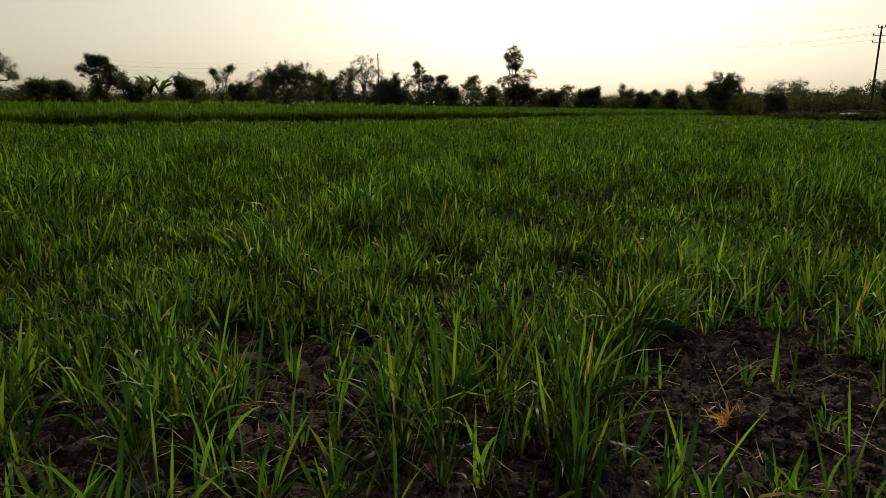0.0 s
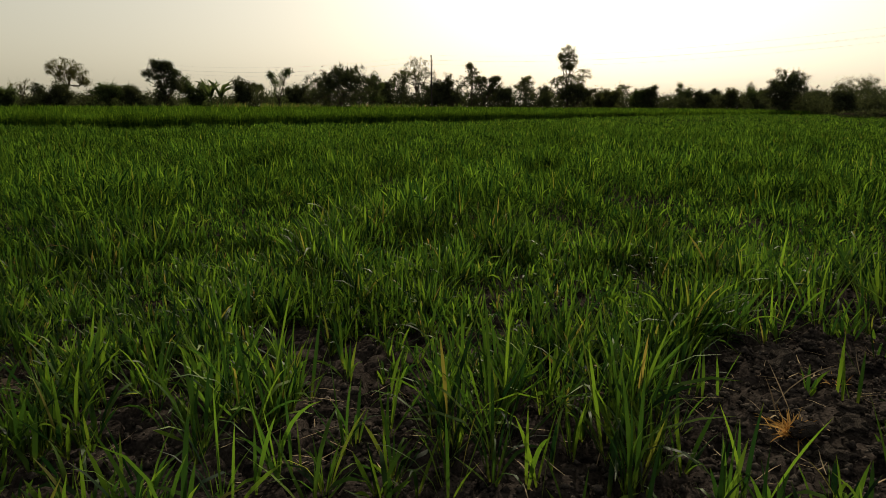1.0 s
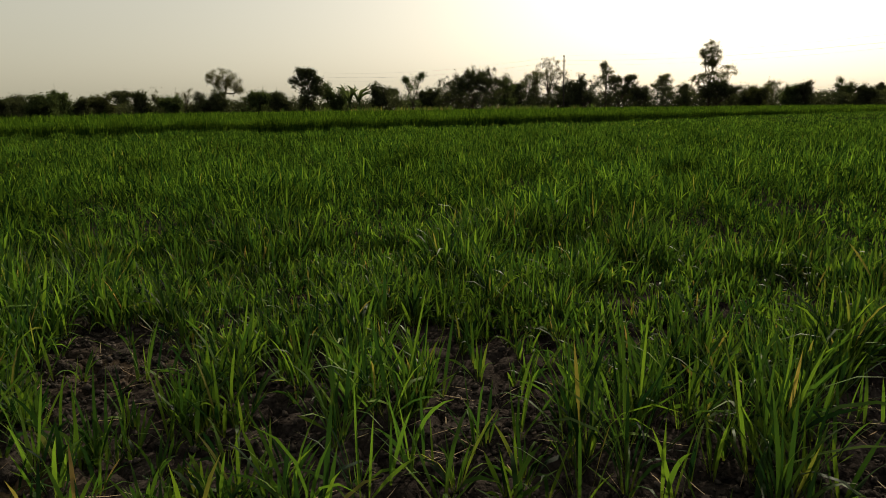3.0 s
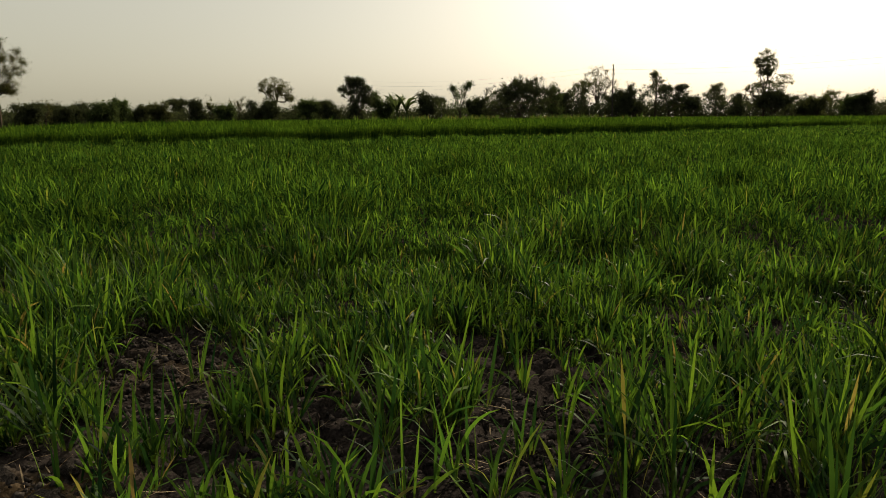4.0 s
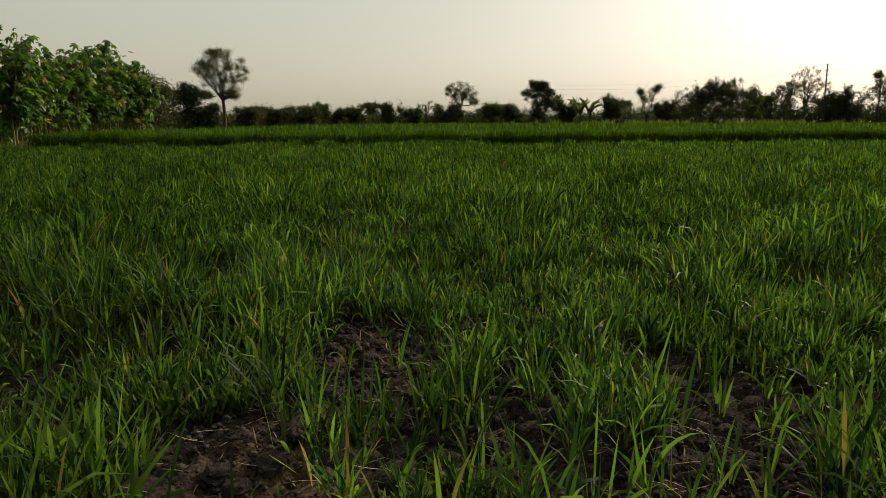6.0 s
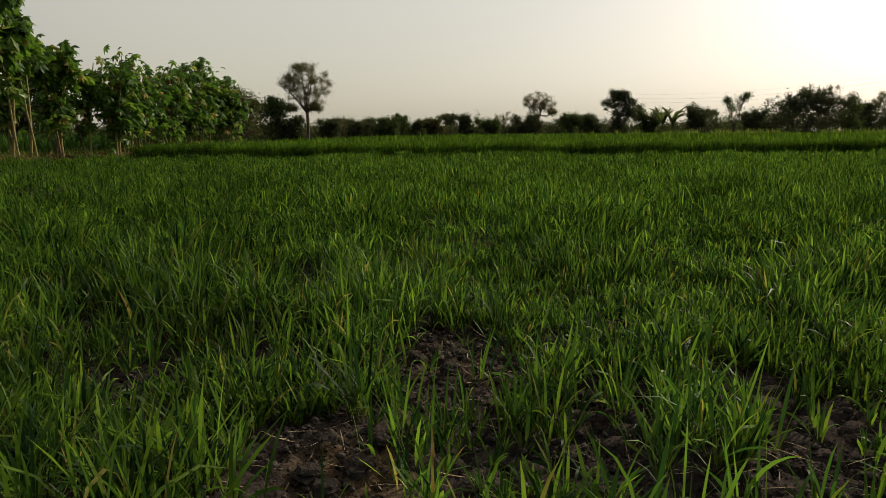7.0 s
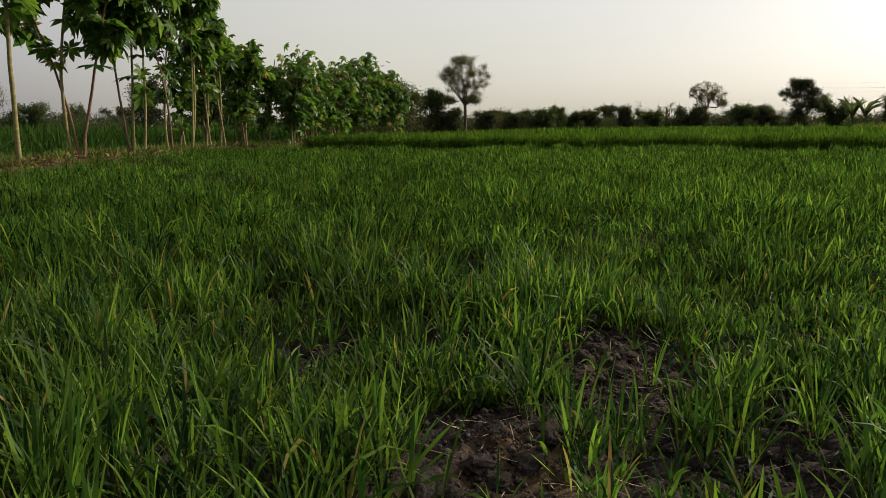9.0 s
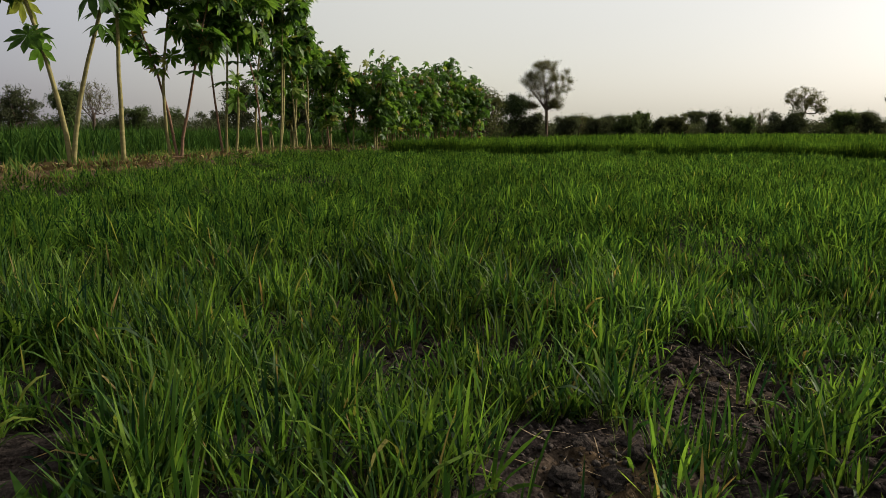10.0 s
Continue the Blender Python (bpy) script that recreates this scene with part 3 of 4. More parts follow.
# ---- trees ----
def skeleton_tree(r, fork, crown, count, wobble=0.12):
    """Joins points in the crown to a stem that forks; returns nodes, parents."""
    pts = []
    while len(pts) < count:
        lobe = crown[r.integers(len(crown))]
        q = r.normal(size=3)
        q = q / np.linalg.norm(q) * r.uniform(0.2, 1.0) ** 0.5 * (1.18 if r.random() < 0.16 else 0.98)
        pts.append(np.array(lobe[:3]) + q * np.array((lobe[3], lobe[3], lobe[4])))
    top = np.array((0, 0, fork))
    nodes, parent = [np.zeros(3), np.array((r.normal(0, wobble * 0.3), r.normal(0, wobble * 0.3), fork * 0.5)), top], [-1, 0, 1]
    # main limbs fan out from the fork to the outer parts of the crown
    outer = sorted(pts, key=lambda p: -np.linalg.norm(p - top))[:max(12, count // 4)]
    for p in (outer[i] for i in r.permutation(len(outer))[:max(5, count // 18)]):
        k = 2
        for u in (0.2, 0.45, 0.7, 1.0):
            q = top + (p - top) * u + np.array((0, 0, 0.25 * np.linalg.norm(p[:2]) * u * (1 - u))) + r.normal(0, 0.03, 3) * np.linalg.norm(p - top)
            nodes.append(q), parent.append(k)
            k = len(nodes) - 1
    pts.sort(key=lambda p: np.linalg.norm(p - top))
    for p in pts:
        arr = np.array(nodes[2:])
        d = np.linalg.norm(arr - p, axis=1) + 0.9 * np.clip(arr[:, 2] - p[2] + 0.1, 0, None)
        k = int(np.argmin(d)) + 2
        mid = (nodes[k] + p) / 2 + r.normal(0, 0.06, 3) * d.min()
        nodes.append(mid), parent.append(k)
        nodes.append(p), parent.append(len(nodes) - 2)
    return nodes, parent


def limb_mesh(nodes, parent, rad):
    """One joined mesh of a stem and all its limbs, a four-sided ring at each node."""
    nodes = np.array(nodes)
    n = len(nodes)
    to = np.array([nodes[i] - nodes[parent[i]] if parent[i] >= 0 else nodes[1] - nodes[0] for i in range(n)])
    to /= np.linalg.norm(to, axis=1)[:, None] + 1e-9
    u = np.cross(to, (0.31, 0.94, 0.12))
    u /= np.linalg.norm(u, axis=1)[:, None] + 1e-9
    v = np.cross(to, u)
    rad = np.asarray(rad)[:, None]
    ring = np.stack([nodes + u * rad, nodes + v * rad, nodes - u * rad, nodes - v * rad], 1).reshape(-1, 3)
    quads = [(4 * parent[i] + k, 4 * parent[i] + (k + 1) % 4, 4 * i + (k + 1) % 4, 4 * i + k) for i in range(1, n) for k in range(4)]
    return array_mesh("limbs", ring, [np.array(quads)], BARK)


def leaf_cloud(r, centres, each, size, spread_by, flat=0.8):
    """Small pointed leaves round each centre."""
    c = np.repeat(centres, each, 0)
    n = len(c)
    c = c + r.normal(0, 1, (n, 3)) * np.array((spread_by, spread_by, spread_by * flat)) * np.repeat(r.uniform(0.5, 1.3, len(centres)), each)[:, None]
    a = r.normal(size=(n, 3))
    a /= np.linalg.norm(a, axis=1)[:, None]
    b = np.cross(a, r.normal(size=(n, 3)))
    b /= np.linalg.norm(b, axis=1)[:, None]
    s = (size * r.uniform(0.55, 1.4, n))[:, None]
    v = np.stack([c - a * s, c + a * s * 0.2 + b * s * 0.7, c + a * s], 1).reshape(-1, 3)
    return v, np.arange(3 * n).reshape(-1, 3)


def tree(az, dist, width, height, label, mat=None, name="tree", fork=0.3, crown=None, twigs=60, each=56, leaf=0.072, puff=0.18, trunk=0.10, spikes=0, core=9, shoot=0.8, seed=0, stems=1, lean=0.0):
    """A tree or bush: trunk with limbs, and a crown of small leaves. crown: lobes (dx, dy, z, radius, half height) in parts of width and height."""
    r = np.random.default_rng(int(abs(az) * 100) + seed + 11)
    x, y = spot(az, dist)
    z = float(relief(np.array([x]), np.array([y]))[0])
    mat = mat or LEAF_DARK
    if name == "bush":
        width, core = width * 1.2, core * 2
    if crown is None:
        crown = [(r.uniform(-0.3, 0.3), r.uniform(-0.2, 0.2), r.uniform(0.30, 0.80), r.uniform(0.09, 0.22), r.uniform(0.08, 0.20)) for _ in range(13)] + [(0, 0, 0.42, 0.36, 0.34), (r.uniform(-0.25, 0.25), 0, 0.80, 0.14, 0.17), (-0.25, 0, 0.2, 0.26, 0.2), (0.25, 0, 0.2, 0.26, 0.2)]
    # lobes are spread across the line of sight, so that dx runs along it
    across = np.array((math.cos(radians(az)), math.sin(radians(az)), 0))
    away = np.array((-across[1], across[0], 0))
    lobes = []
    for dx, dy, lz, rr, hz in crown:
        p = across * dx * width + away * dy * width
        lobes.append((p[0], p[1], lz * height, rr * width, hz * height))
    root = thing(name, label, "bush" if name == "bush" else "tree", (x, y, z))
    tips = []
    for s_i in range(stems):
        nodes, parent = skeleton_tree(r, fork * height, lobes, max(10, twigs // stems))
        nodes = np.array(nodes)
        if stems > 1:
            nodes[0] += np.array((r.uniform(-0.12, 0.12) * width, r.uniform(-0.12, 0.12) * width, 0))
        nodes[:, :2] += (across[None, :2] * lean * width) * (nodes[:, 2:3] / height) ** 1.5
        load = np.ones(len(nodes))
        for i in range(len(nodes) - 1, 0, -1):
            load[parent[i]] += load[i]
        rad = trunk * (load / load[0]) ** 0.46 / (stems ** 0.5)
        rad = np.maximum(rad, 0.010)
        ends = np.setdiff1d(np.arange(3, len(nodes)), parent)
        tips.append(np.concatenate([nodes[ends], nodes[ends - 1]]))
        part("trunk" if stems == 1 else "stem", limb_mesh(nodes, parent, rad), root)
    tips = np.concatenate(tips)
    v, t = leaf_cloud(r, tips, each, leaf, puff)
    faces = [np.zeros((0, 4), int), t]
    if core:
        # denser, larger foliage deep inside the crown
        mid = tips.mean(0)
        cv, ct = leaf_cloud(r, mid + (tips - mid) * 0.74, core, leaf * 1.7, puff * 1.1)
        faces[1] = np.concatenate([faces[1], ct + len(v)])
        v = np.concatenate([v, cv])
    spikes = spikes or (int(twigs * 0.5) if core else 0)
    if spikes:
        # fine shoots that stand out of the crown
        up = tips[tips[:, 2] > np.quantile(tips[:, 2], 0.35)]
        c = up[r.integers(0, len(up), spikes)]
        away_ = np.arctan2(c[:, 1], c[:, 0]) + r.normal(0, 0.8, spikes)
        sv, sq, st, _ = blades(c, away_, r.uniform(0.5, 1.0, spikes) * shoot, np.full(spikes, 0.018), np.abs(r.normal(0.4, 0.3, spikes)), r.normal(0.25, 0.35, spikes), 3)
        faces = [sq + len(v), np.concatenate([faces[1], st + len(v)])]
        v = np.concatenate([v, sv])
    part("crown", array_mesh("crown", v, faces, mat, smooth=False), root)
    return root


DB = "dark dense leafy bush in the far hedge line"
tree(30.25, 72, 4.6, 2.9, DB, name="bush", stems=3, fork=0.15, twigs=110)
tree(26.84, 66, 3.2, 4.7, "round dense dark-leaved tree at the field's end", twigs=260, each=40, fork=0.22, spikes=160, shoot=0.4, crown=[(0, 0, 0.62, 0.36, 0.24), (-0.34, 0, 0.70, 0.15, 0.12), (0.33, 0, 0.68, 0.17, 0.13), (-0.14, 0, 0.90, 0.13, 0.08), (0.1, 0, 0.88, 0.16, 0.09), (0.05, 0, 0.40, 0.30, 0.18), (0.36, 0, 0.50, 0.13, 0.09), (-0.05, 0, 0.2, 0.28, 0.18)])
tree(24.6, 69, 2.8, 3.4, "tall leafy green shrubs beside the banana plants", LEAF_GREEN, name="bush", stems=4, fork=0.2, twigs=110, spikes=50)
tree(20.94, 66, 2.3, 3.4, DB, name="bush", stems=2, fork=0.2, twigs=100)
tree(19.9, 92, 1.9, 3.5, "small flat-topped tree beyond the hedge", twigs=50, fork=0.6, crown=[(0, 0, 0.86, 0.5, 0.13)])
tree(18.1, 70, 2.5, 4.2, "slim open tree leaning to one side", LEAF_GREEN, fork=0.25, twigs=90, each=30, core=2, crown=[(-0.1, 0, 0.5, 0.28, 0.18), (0, 0, 0.72, 0.24, 0.13), (0.24, 0, 0.89, 0.18, 0.08), (0.38, 0, 0.97, 0.11, 0.04), (-0.3, 0, 0.85, 0.12, 0.05), (0, 0, 0.25, 0.34, 0.2)])
tree(16.5, 75, 2.8, 3.1, DB, name="bush", stems=3, fork=0.15, twigs=90)
tree(13.1, 70, 6.5, 4.95, "large dark thorny bush with fine feathery twigs", name="bush", stems=5, fork=0.15, twigs=260, each=42, spikes=900, shoot=0.7, crown=[(-0.28, 0, 0.42, 0.26, 0.36), (0.0, 0, 0.38, 0.44, 0.34), (0.05, 0, 0.5, 0.34, 0.45), (0.3, 0, 0.45, 0.26, 0.4), (0.12, 0, 0.72, 0.2, 0.25), (-0.1, 0, 0.7, 0.2, 0.2)])
tree(10.4, 74, 2.5, 4.6, "dark leafy tree beside the thorny bush", LEAF_GREEN, twigs=110, fork=0.2)
tree(9.4, 78, 2.6, 3.6, DB, name="bush", stems=3, fork=0.15, twigs=90)
tree(8.1, 84, 3.0, 5.4, "olive-green half-open tree in the hedge line", LEAF_OLIVE, twigs=130, each=40, fork=0.3, crown=[(0, 0, 0.8, 0.4, 0.18), (-0.1, 0, 0.6, 0.45, 0.2), (0.1, 0, 0.4, 0.3, 0.2)], core=3)
tree(6.75, 88, 4.9, 7.15, "tall nearly bare tree with fine spreading twigs", LEAF_BROWN, twigs=240, each=20, leaf=0.07, puff=0.2, fork=0.34, trunk=0.13, core=0, spikes=300, shoot=0.6, crown=[(0, 0, 0.74, 0.42, 0.24), (-0.15, 0, 0.60, 0.36, 0.16), (0.18, 0, 0.62, 0.36, 0.16)])
tree(5.4, 86, 4.2, 4.2, DB, name="bush", stems=3, fork=0.15, twigs=150, spikes=50)
for _i, (_az, _w, _h) in enumerate(((37.3, 1.8, 2.3), (39.4, 1.5, 2.85), (42.2, 2.0, 2.45), (44.9, 1.5, 3.0), (47.3, 1.8, 2.5), (49.3, 1.3, 2.2), (30.9, 2.6, 2.75), (28.9, 2.0, 2.5), (-9.4, 2.6, 2.9), (-11.4, 2.4, 2.9), (-16.2, 2.2, 2.8), (-18.3, 2.4, 3.0), (-20.2, 2.6, 2.8), (-24.2, 3.0, 2.7))):
    tree(_az, 68 if _az > 0 else 84, _w, _h, "leafy dark green bush in the hedge", (LEAF_GREEN, LEAF_DARK, LEAF_OLIVE)[_i % 3], name="bush", stems=2, fork=0.2, twigs=80, seed=_i)
tree(3.8, 85, 3.8, 4.7, "dark bush with spiky shoots on top", name="bush", stems=3, fork=0.15, twigs=140, spikes=90)
tree(2.15, 87, 1.6, 6.1, "slender tree with a plume-like crown", LEAF_OLIVE, twigs=110, each=30, fork=0.35, core=3, crown=[(-0.12, 0, 0.92, 0.34, 0.06), (0.12, 0, 0.79, 0.48, 0.08), (0.0, 0, 0.65, 0.55, 0.10), (0, 0, 0.48, 0.8, 0.16)])
tree(1.1, 88, 4.6, 5.0, "broad dark tree with layered foliage", twigs=240, each=40, fork=0.2, crown=[(-0.3, 0, 0.50, 0.26, 0.26), (-0.05, 0, 0.5, 0.32, 0.34), (-0.1, 0, 0.78, 0.2, 0.12), (0.30, 0, 0.82, 0.18, 0.06), (0.36, 0, 0.68, 0.17, 0.07), (0.22, 0, 0.56, 0.24, 0.12), (0.25, 0, 0.35, 0.34, 0.26), (-0.1, 0, 0.25, 0.5, 0.25)])
tree(-0.6, 86, 2.4, 3.6, DB, name="bush", stems=3, fork=0.15, twigs=90)
tree(-2.36, 92, 2.9, 4.8, "tree with a layered olive crown", LEAF_OLIVE, twigs=110, fork=0.4, crown=[(0, 0, 0.85, 0.42, 0.12), (-0.1, 0, 0.68, 0.46, 0.12), (0.1, 0, 0.5, 0.36, 0.15)], core=3)
tree(-4.0, 90, 1.9, 3.6, DB, name="bush", stems=2, fork=0.2, twigs=70)
tree(-5.8, 84, 5.0, 8.0, "tallest tree, a slim crown over a lower side limb", LEAF_OLIVE, twigs=260, each=32, leaf=0.07, puff=0.17, fork=0.3, trunk=0.16, core=6, spikes=120, shoot=0.35, crown=[(-0.02, 0, 0.92, 0.20, 0.07), (-0.14, 0, 0.81, 0.14, 0.08), (0.12, 0, 0.79, 0.15, 0.07), (0.0, 0, 0.68, 0.13, 0.06), (0.38, 0, 0.57, 0.21, 0.10), (0.26, 0, 0.45, 0.22, 0.09), (-0.25, 0, 0.43, 0.20, 0.11), (0.0, 0, 0.30, 0.48, 0.16), (0.0, 0, 0.45, 0.3, 0.12)])
tree(-6.4, 83, 5.4, 3.7, DB, name="bush", stems=4, fork=0.15, twigs=170)
tree(-8.6, 86, 2.6, 2.9, DB, name="bush", stems=3, fork=0.15, twigs=80)
tree(-10.26, 95, 2.5, 3.75, "small open tree in the hedge line", LEAF_OLIVE, twigs=60, each=24, fork=0.4, crown=[(0, 0, 0.75, 0.45, 0.22)], core=3)
tree(-12.5, 84, 2.3, 3.4, DB, name="bush", stems=2, fork=0.2, twigs=100)
tree(-14.9, 88, 2.9, 3.7, "dark pointed leafy tree in the hedge line", LEAF_GREEN, twigs=110, fork=0.2)
tree(-17.1, 90, 1.3, 3.05, DB, name="bush", stems=2, fork=0.2, twigs=60)
tree(-19.4, 88, 1.9, 3.5, "thin shrub with upright shoots", LEAF_OLIVE, name="bush", stems=3, twigs=50, each=24, spikes=60, core=3)
tree(-22.15, 72, 3.9, 4.4, "round dark thorny bush with a ragged outline", name="bush", stems=4, fork=0.15, twigs=220, each=42, spikes=520, shoot=0.6, crown=[(0, 0, 0.55, 0.42, 0.4), (-0.2, 0, 0.5, 0.28, 0.3), (0.2, 0, 0.62, 0.28, 0.33), (0, 0, 0.25, 0.4, 0.2)])
tree(-26.7, 78, 4.4, 4.0, "spreading flat-crowned tree behind dark bushes", LEAF_OLIVE, twigs=150, each=18, fork=0.35, crown=[(0, 0, 0.78, 0.44, 0.18), (-0.25, 0, 0.62, 0.24, 0.14), (0.25, 0, 0.66, 0.24, 0.16)], core=3)
tree(-26.1, 60, 2.0, 2.2, DB, name="bush", stems=3, fork=0.15, twigs=100)
tree(-28.8, 80, 1.6, 3.1, DB, name="bush", stems=2, fork=0.2, twigs=60)
tree(-30.7, 76, 1.6, 3.1, "dark rounded bush by the power pole", LEAF_GREEN, name="bush", stems=2, fork=0.2, twigs=70)
tree(-32.6, 74, 3.2, 4.5, "tree behind the power pole", LEAF_OLIVE, twigs=120, each=24, fork=0.3, core=3)
tree(-33.6, 62, 2.6, 2.9, DB, name="bush", stems=3, fork=0.15, twigs=100)
tree(33.4, 75, 3.9, 5.15, "open round-crowned tree with thin foliage", LEAF_BROWN, twigs=220, each=40, leaf=0.06, puff=0.17, fork=0.42, trunk=0.11, core=0, spikes=120, shoot=0.35, crown=[(0, 0, 0.86, 0.40, 0.12), (-0.25, 0, 0.76, 0.22, 0.12), (0.3, 0, 0.72, 0.2, 0.12), (0.05, 0, 0.66, 0.3, 0.09), (0.36, 0, 0.56, 0.13, 0.09)])
tree(34.5, 70, 3.5, 2.85, DB, name="bush", stems=3, fork=0.15, twigs=130)
tree(36.3, 74, 1.5, 3.7, "thin shrub with bare upright shoots", LEAF_BROWN, name="bush", stems=3, twigs=40, each=12, spikes=40, core=0)
tree(38.2, 72, 1.8, 3.15, "small open tree above the hedge", LEAF_OLIVE, twigs=60, each=18, fork=0.4, core=3)
tree(40.84, 82, 2.8, 3.1, "flat-topped tree beyond the hedge", twigs=90, fork=0.5, crown=[(0, 0, 0.86, 0.48, 0.1), (0, 0, 0.6, 0.3, 0.15)])
tree(43.6, 70, 2.7, 2.4, DB, name="bush", stems=3, fork=0.15, twigs=80)
tree(46.1, 66, 2.6, 2.7, DB, LEAF_GREEN, name="bush", stems=3, fork=0.15, twigs=90)
tree(48.6, 64, 2.7, 2.3, DB, name="bush", stems=3, fork=0.15, twigs=90)
tree(51.05, 58, 2.4, 2.2, "low round dark bush beside the lone tree", name="bush", stems=3, fork=0.15, twigs=110)
tree(50.0, 62, 1.2, 2.6, "thin bare shrub behind a round bush", LEAF_BROWN, name="bush", stems=3, twigs=30, each=10, spikes=30, core=0)
tree(52.85, 45, 3.4, 5.35, "lone round-crowned tree with sparse brownish leaves and a bare trunk", LEAF_BROWN, twigs=420, each=40, leaf=0.045, puff=0.14, fork=0.40, trunk=0.10, core=0, spikes=260, shoot=0.3, crown=[(-0.06, 0, 0.80, 0.30, 0.16), (-0.32, 0, 0.75, 0.16, 0.11), (0.25, 0, 0.73, 0.22, 0.16), (-0.15, 0, 0.63, 0.28, 0.12), (0.12, 0, 0.60, 0.27, 0.12), (-0.05, 0, 0.93, 0.22, 0.06), (0.16, 0, 0.46, 0.14, 0.05), (-0.27, 0, 0.45, 0.12, 0.04)])
tree(54.1, 44, 1.5, 2.0, "small dark bush beside the lone tree", name="bush", stems=2, fork=0.2, twigs=90)
tree(55.9, 44, 2.3, 3.15, "half-open thorny tree at the end of the castor row", LEAF_GREEN, twigs=190, each=40, fork=0.2, spikes=120, shoot=0.4, core=4, crown=[(0, 0, 0.5, 0.36, 0.28), (-0.2, 0, 0.7, 0.24, 0.16), (0.28, 0, 0.76, 0.2, 0.12), (0.1, 0, 0.88, 0.2, 0.10), (0.3, 0, 0.4, 0.22, 0.2), (-0.1, 0, 0.22, 0.4, 0.2)])
tree(58.1, 40, 2.2, 3.45, "feathery thorn tree behind the castor row", LEAF_OLIVE, twigs=190, each=40, spikes=260, shoot=0.5, fork=0.2, core=4)
tree(94.0, 60, 4.5, 4.3, "large dark tree beyond the fodder crop", twigs=200, each=42, fork=0.2)
tree(90.7, 55, 2.4, 4.3, "dark bushy tree beyond the fodder crop", LEAF_GREEN, twigs=140, fork=0.25)
tree(88.7, 58, 2.9, 4.5, "open round-crowned tree with thin foliage", LEAF_BROWN, twigs=180, each=18, leaf=0.05, fork=0.3, core=0, spikes=260, shoot=0.6, crown=[(0, 0, 0.74, 0.42, 0.22), (-0.2, 0, 0.6, 0.3, 0.2), (0.2, 0, 0.6, 0.3, 0.2)])
tree(86.1, 68, 3.6, 2.9, DB, LEAF_GREEN, name="bush", stems=3, fork=0.15, twigs=90)
tree(83.0, 74, 4.0, 2.9, DB, LEAF_GREEN, name="bush", stems=3, fork=0.15, twigs=90)
tree(80.0, 75, 4.5, 3.0, DB, name="bush", stems=3, fork=0.15, twigs=90)
tree(78.2, 48, 2.2, 4.2, "dark tree seen between the castor stems", twigs=150, fork=0.2)
tree(74.1, 48, 2.8, 3.4, "broad dark bush behind the castor row", name="bush", stems=3, fork=0.15, twigs=150)
tree(71.6, 46, 1.9, 2.5, "low dark bush behind the castor row", LEAF_GREEN, name="bush", stems=3, fork=0.15, twigs=100)

# hedge scrub that joins the trees along the far edge
r0 = np.random.default_rng(5)
ha = r0.uniform(-40, 112, 6800)
hd = np.interp(ha, (-40, -28, -20, 0, 14, 30, 45, 52, 62, 75, 112), (66, 66, 84, 90, 76, 74, 70, 62, 54, 70, 66)) + r0.uniform(-2, 5, len(ha))
hh = np.interp(ha, (-40, -22, -8, 0, 14, 20, 30, 48, 62, 112), (1.9, 1.9, 2.3, 3.2, 3.1, 2.3, 1.6, 1.2, 1.3, 2.1)) * (0.48 + 0.50 * fractal(ha * 0.45, ha * 0 + 2, 81, 4) + 0.62 * fractal(ha * 1.5, ha * 0 + 7, 83, 3))
hc = np.stack([-hd * np.sin(np.radians(ha)), hd * np.cos(np.radians(ha)), 0.15 + hh * r0.uniform(0.0, 0.95, len(ha)) ** 1.1], 1)
h2, t2 = leaf_cloud(r0, hc * (1, 1, 0.80), 20, 0.13, 0.34)
hv, hq = leaf_cloud(r0, hc, 19, 0.095, 0.28)
# dense undergrowth at its foot
ua = r0.uniform(-40, 66, 5000)
ud = np.interp(ua, (-40, -28, -20, 0, 14, 30, 45, 52, 66), (69, 69, 88, 93, 80, 78, 74, 66, 56)) + r0.uniform(-1, 2, len(ua))
uz = np.interp(ua, (-40, -14, 0, 16, 24, 66), (2.2, 1.9, 2.2, 2.0, 1.5, 1.0)) * r0.uniform(0.05, 1.0, len(ua)) * (0.6 + 0.8 * fractal(ua * 0.9, ua * 0 + 3, 87, 3))
uv, uq = leaf_cloud(r0, np.stack([-ud * np.sin(np.radians(ua)), ud * np.cos(np.radians(ua)), uz], 1), 17, 0.15, 0.32)
h2, t2 = np.concatenate([h2, uv]), np.concatenate([t2, uq + len(h2)])
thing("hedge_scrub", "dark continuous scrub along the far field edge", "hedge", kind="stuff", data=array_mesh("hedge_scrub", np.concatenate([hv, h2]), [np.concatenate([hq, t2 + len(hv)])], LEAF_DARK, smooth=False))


def banana(az, dist, height, label, seed):
    r = np.random.default_rng(seed)
    x, y = spot(az, dist)
    root = thing("banana_plant", label, "banana plant", (x, y, float(relief(np.array([x]), np.array([y]))[0])), group="banana plants")
    part("stem", tubes_mesh("stem", [(np.array([(0, 0, 0), (0.03, 0, height * 0.2), (0, 0.02, height * 0.42)]), (0.14, 0.11, 0.07))], LEAF_GREEN, 8), root)
    for i in range(10):
        b = blades(np.array([(0, 0, height * 0.38)]), np.array([i * 0.66 + r.uniform(-0.3, 0.3)]), np.array([height * r.uniform(0.5, 0.78)]), np.array([r.uniform(0.22, 0.34)]),
                   np.array([r.uniform(0.05, 0.45)]), np.array([r.uniform(0.3, 1.6)]), 8, np.array([r.uniform(0.5, 1.4)]))
        part("leaf", blade_mesh("leaf", [b], LEAF_GREEN), root)


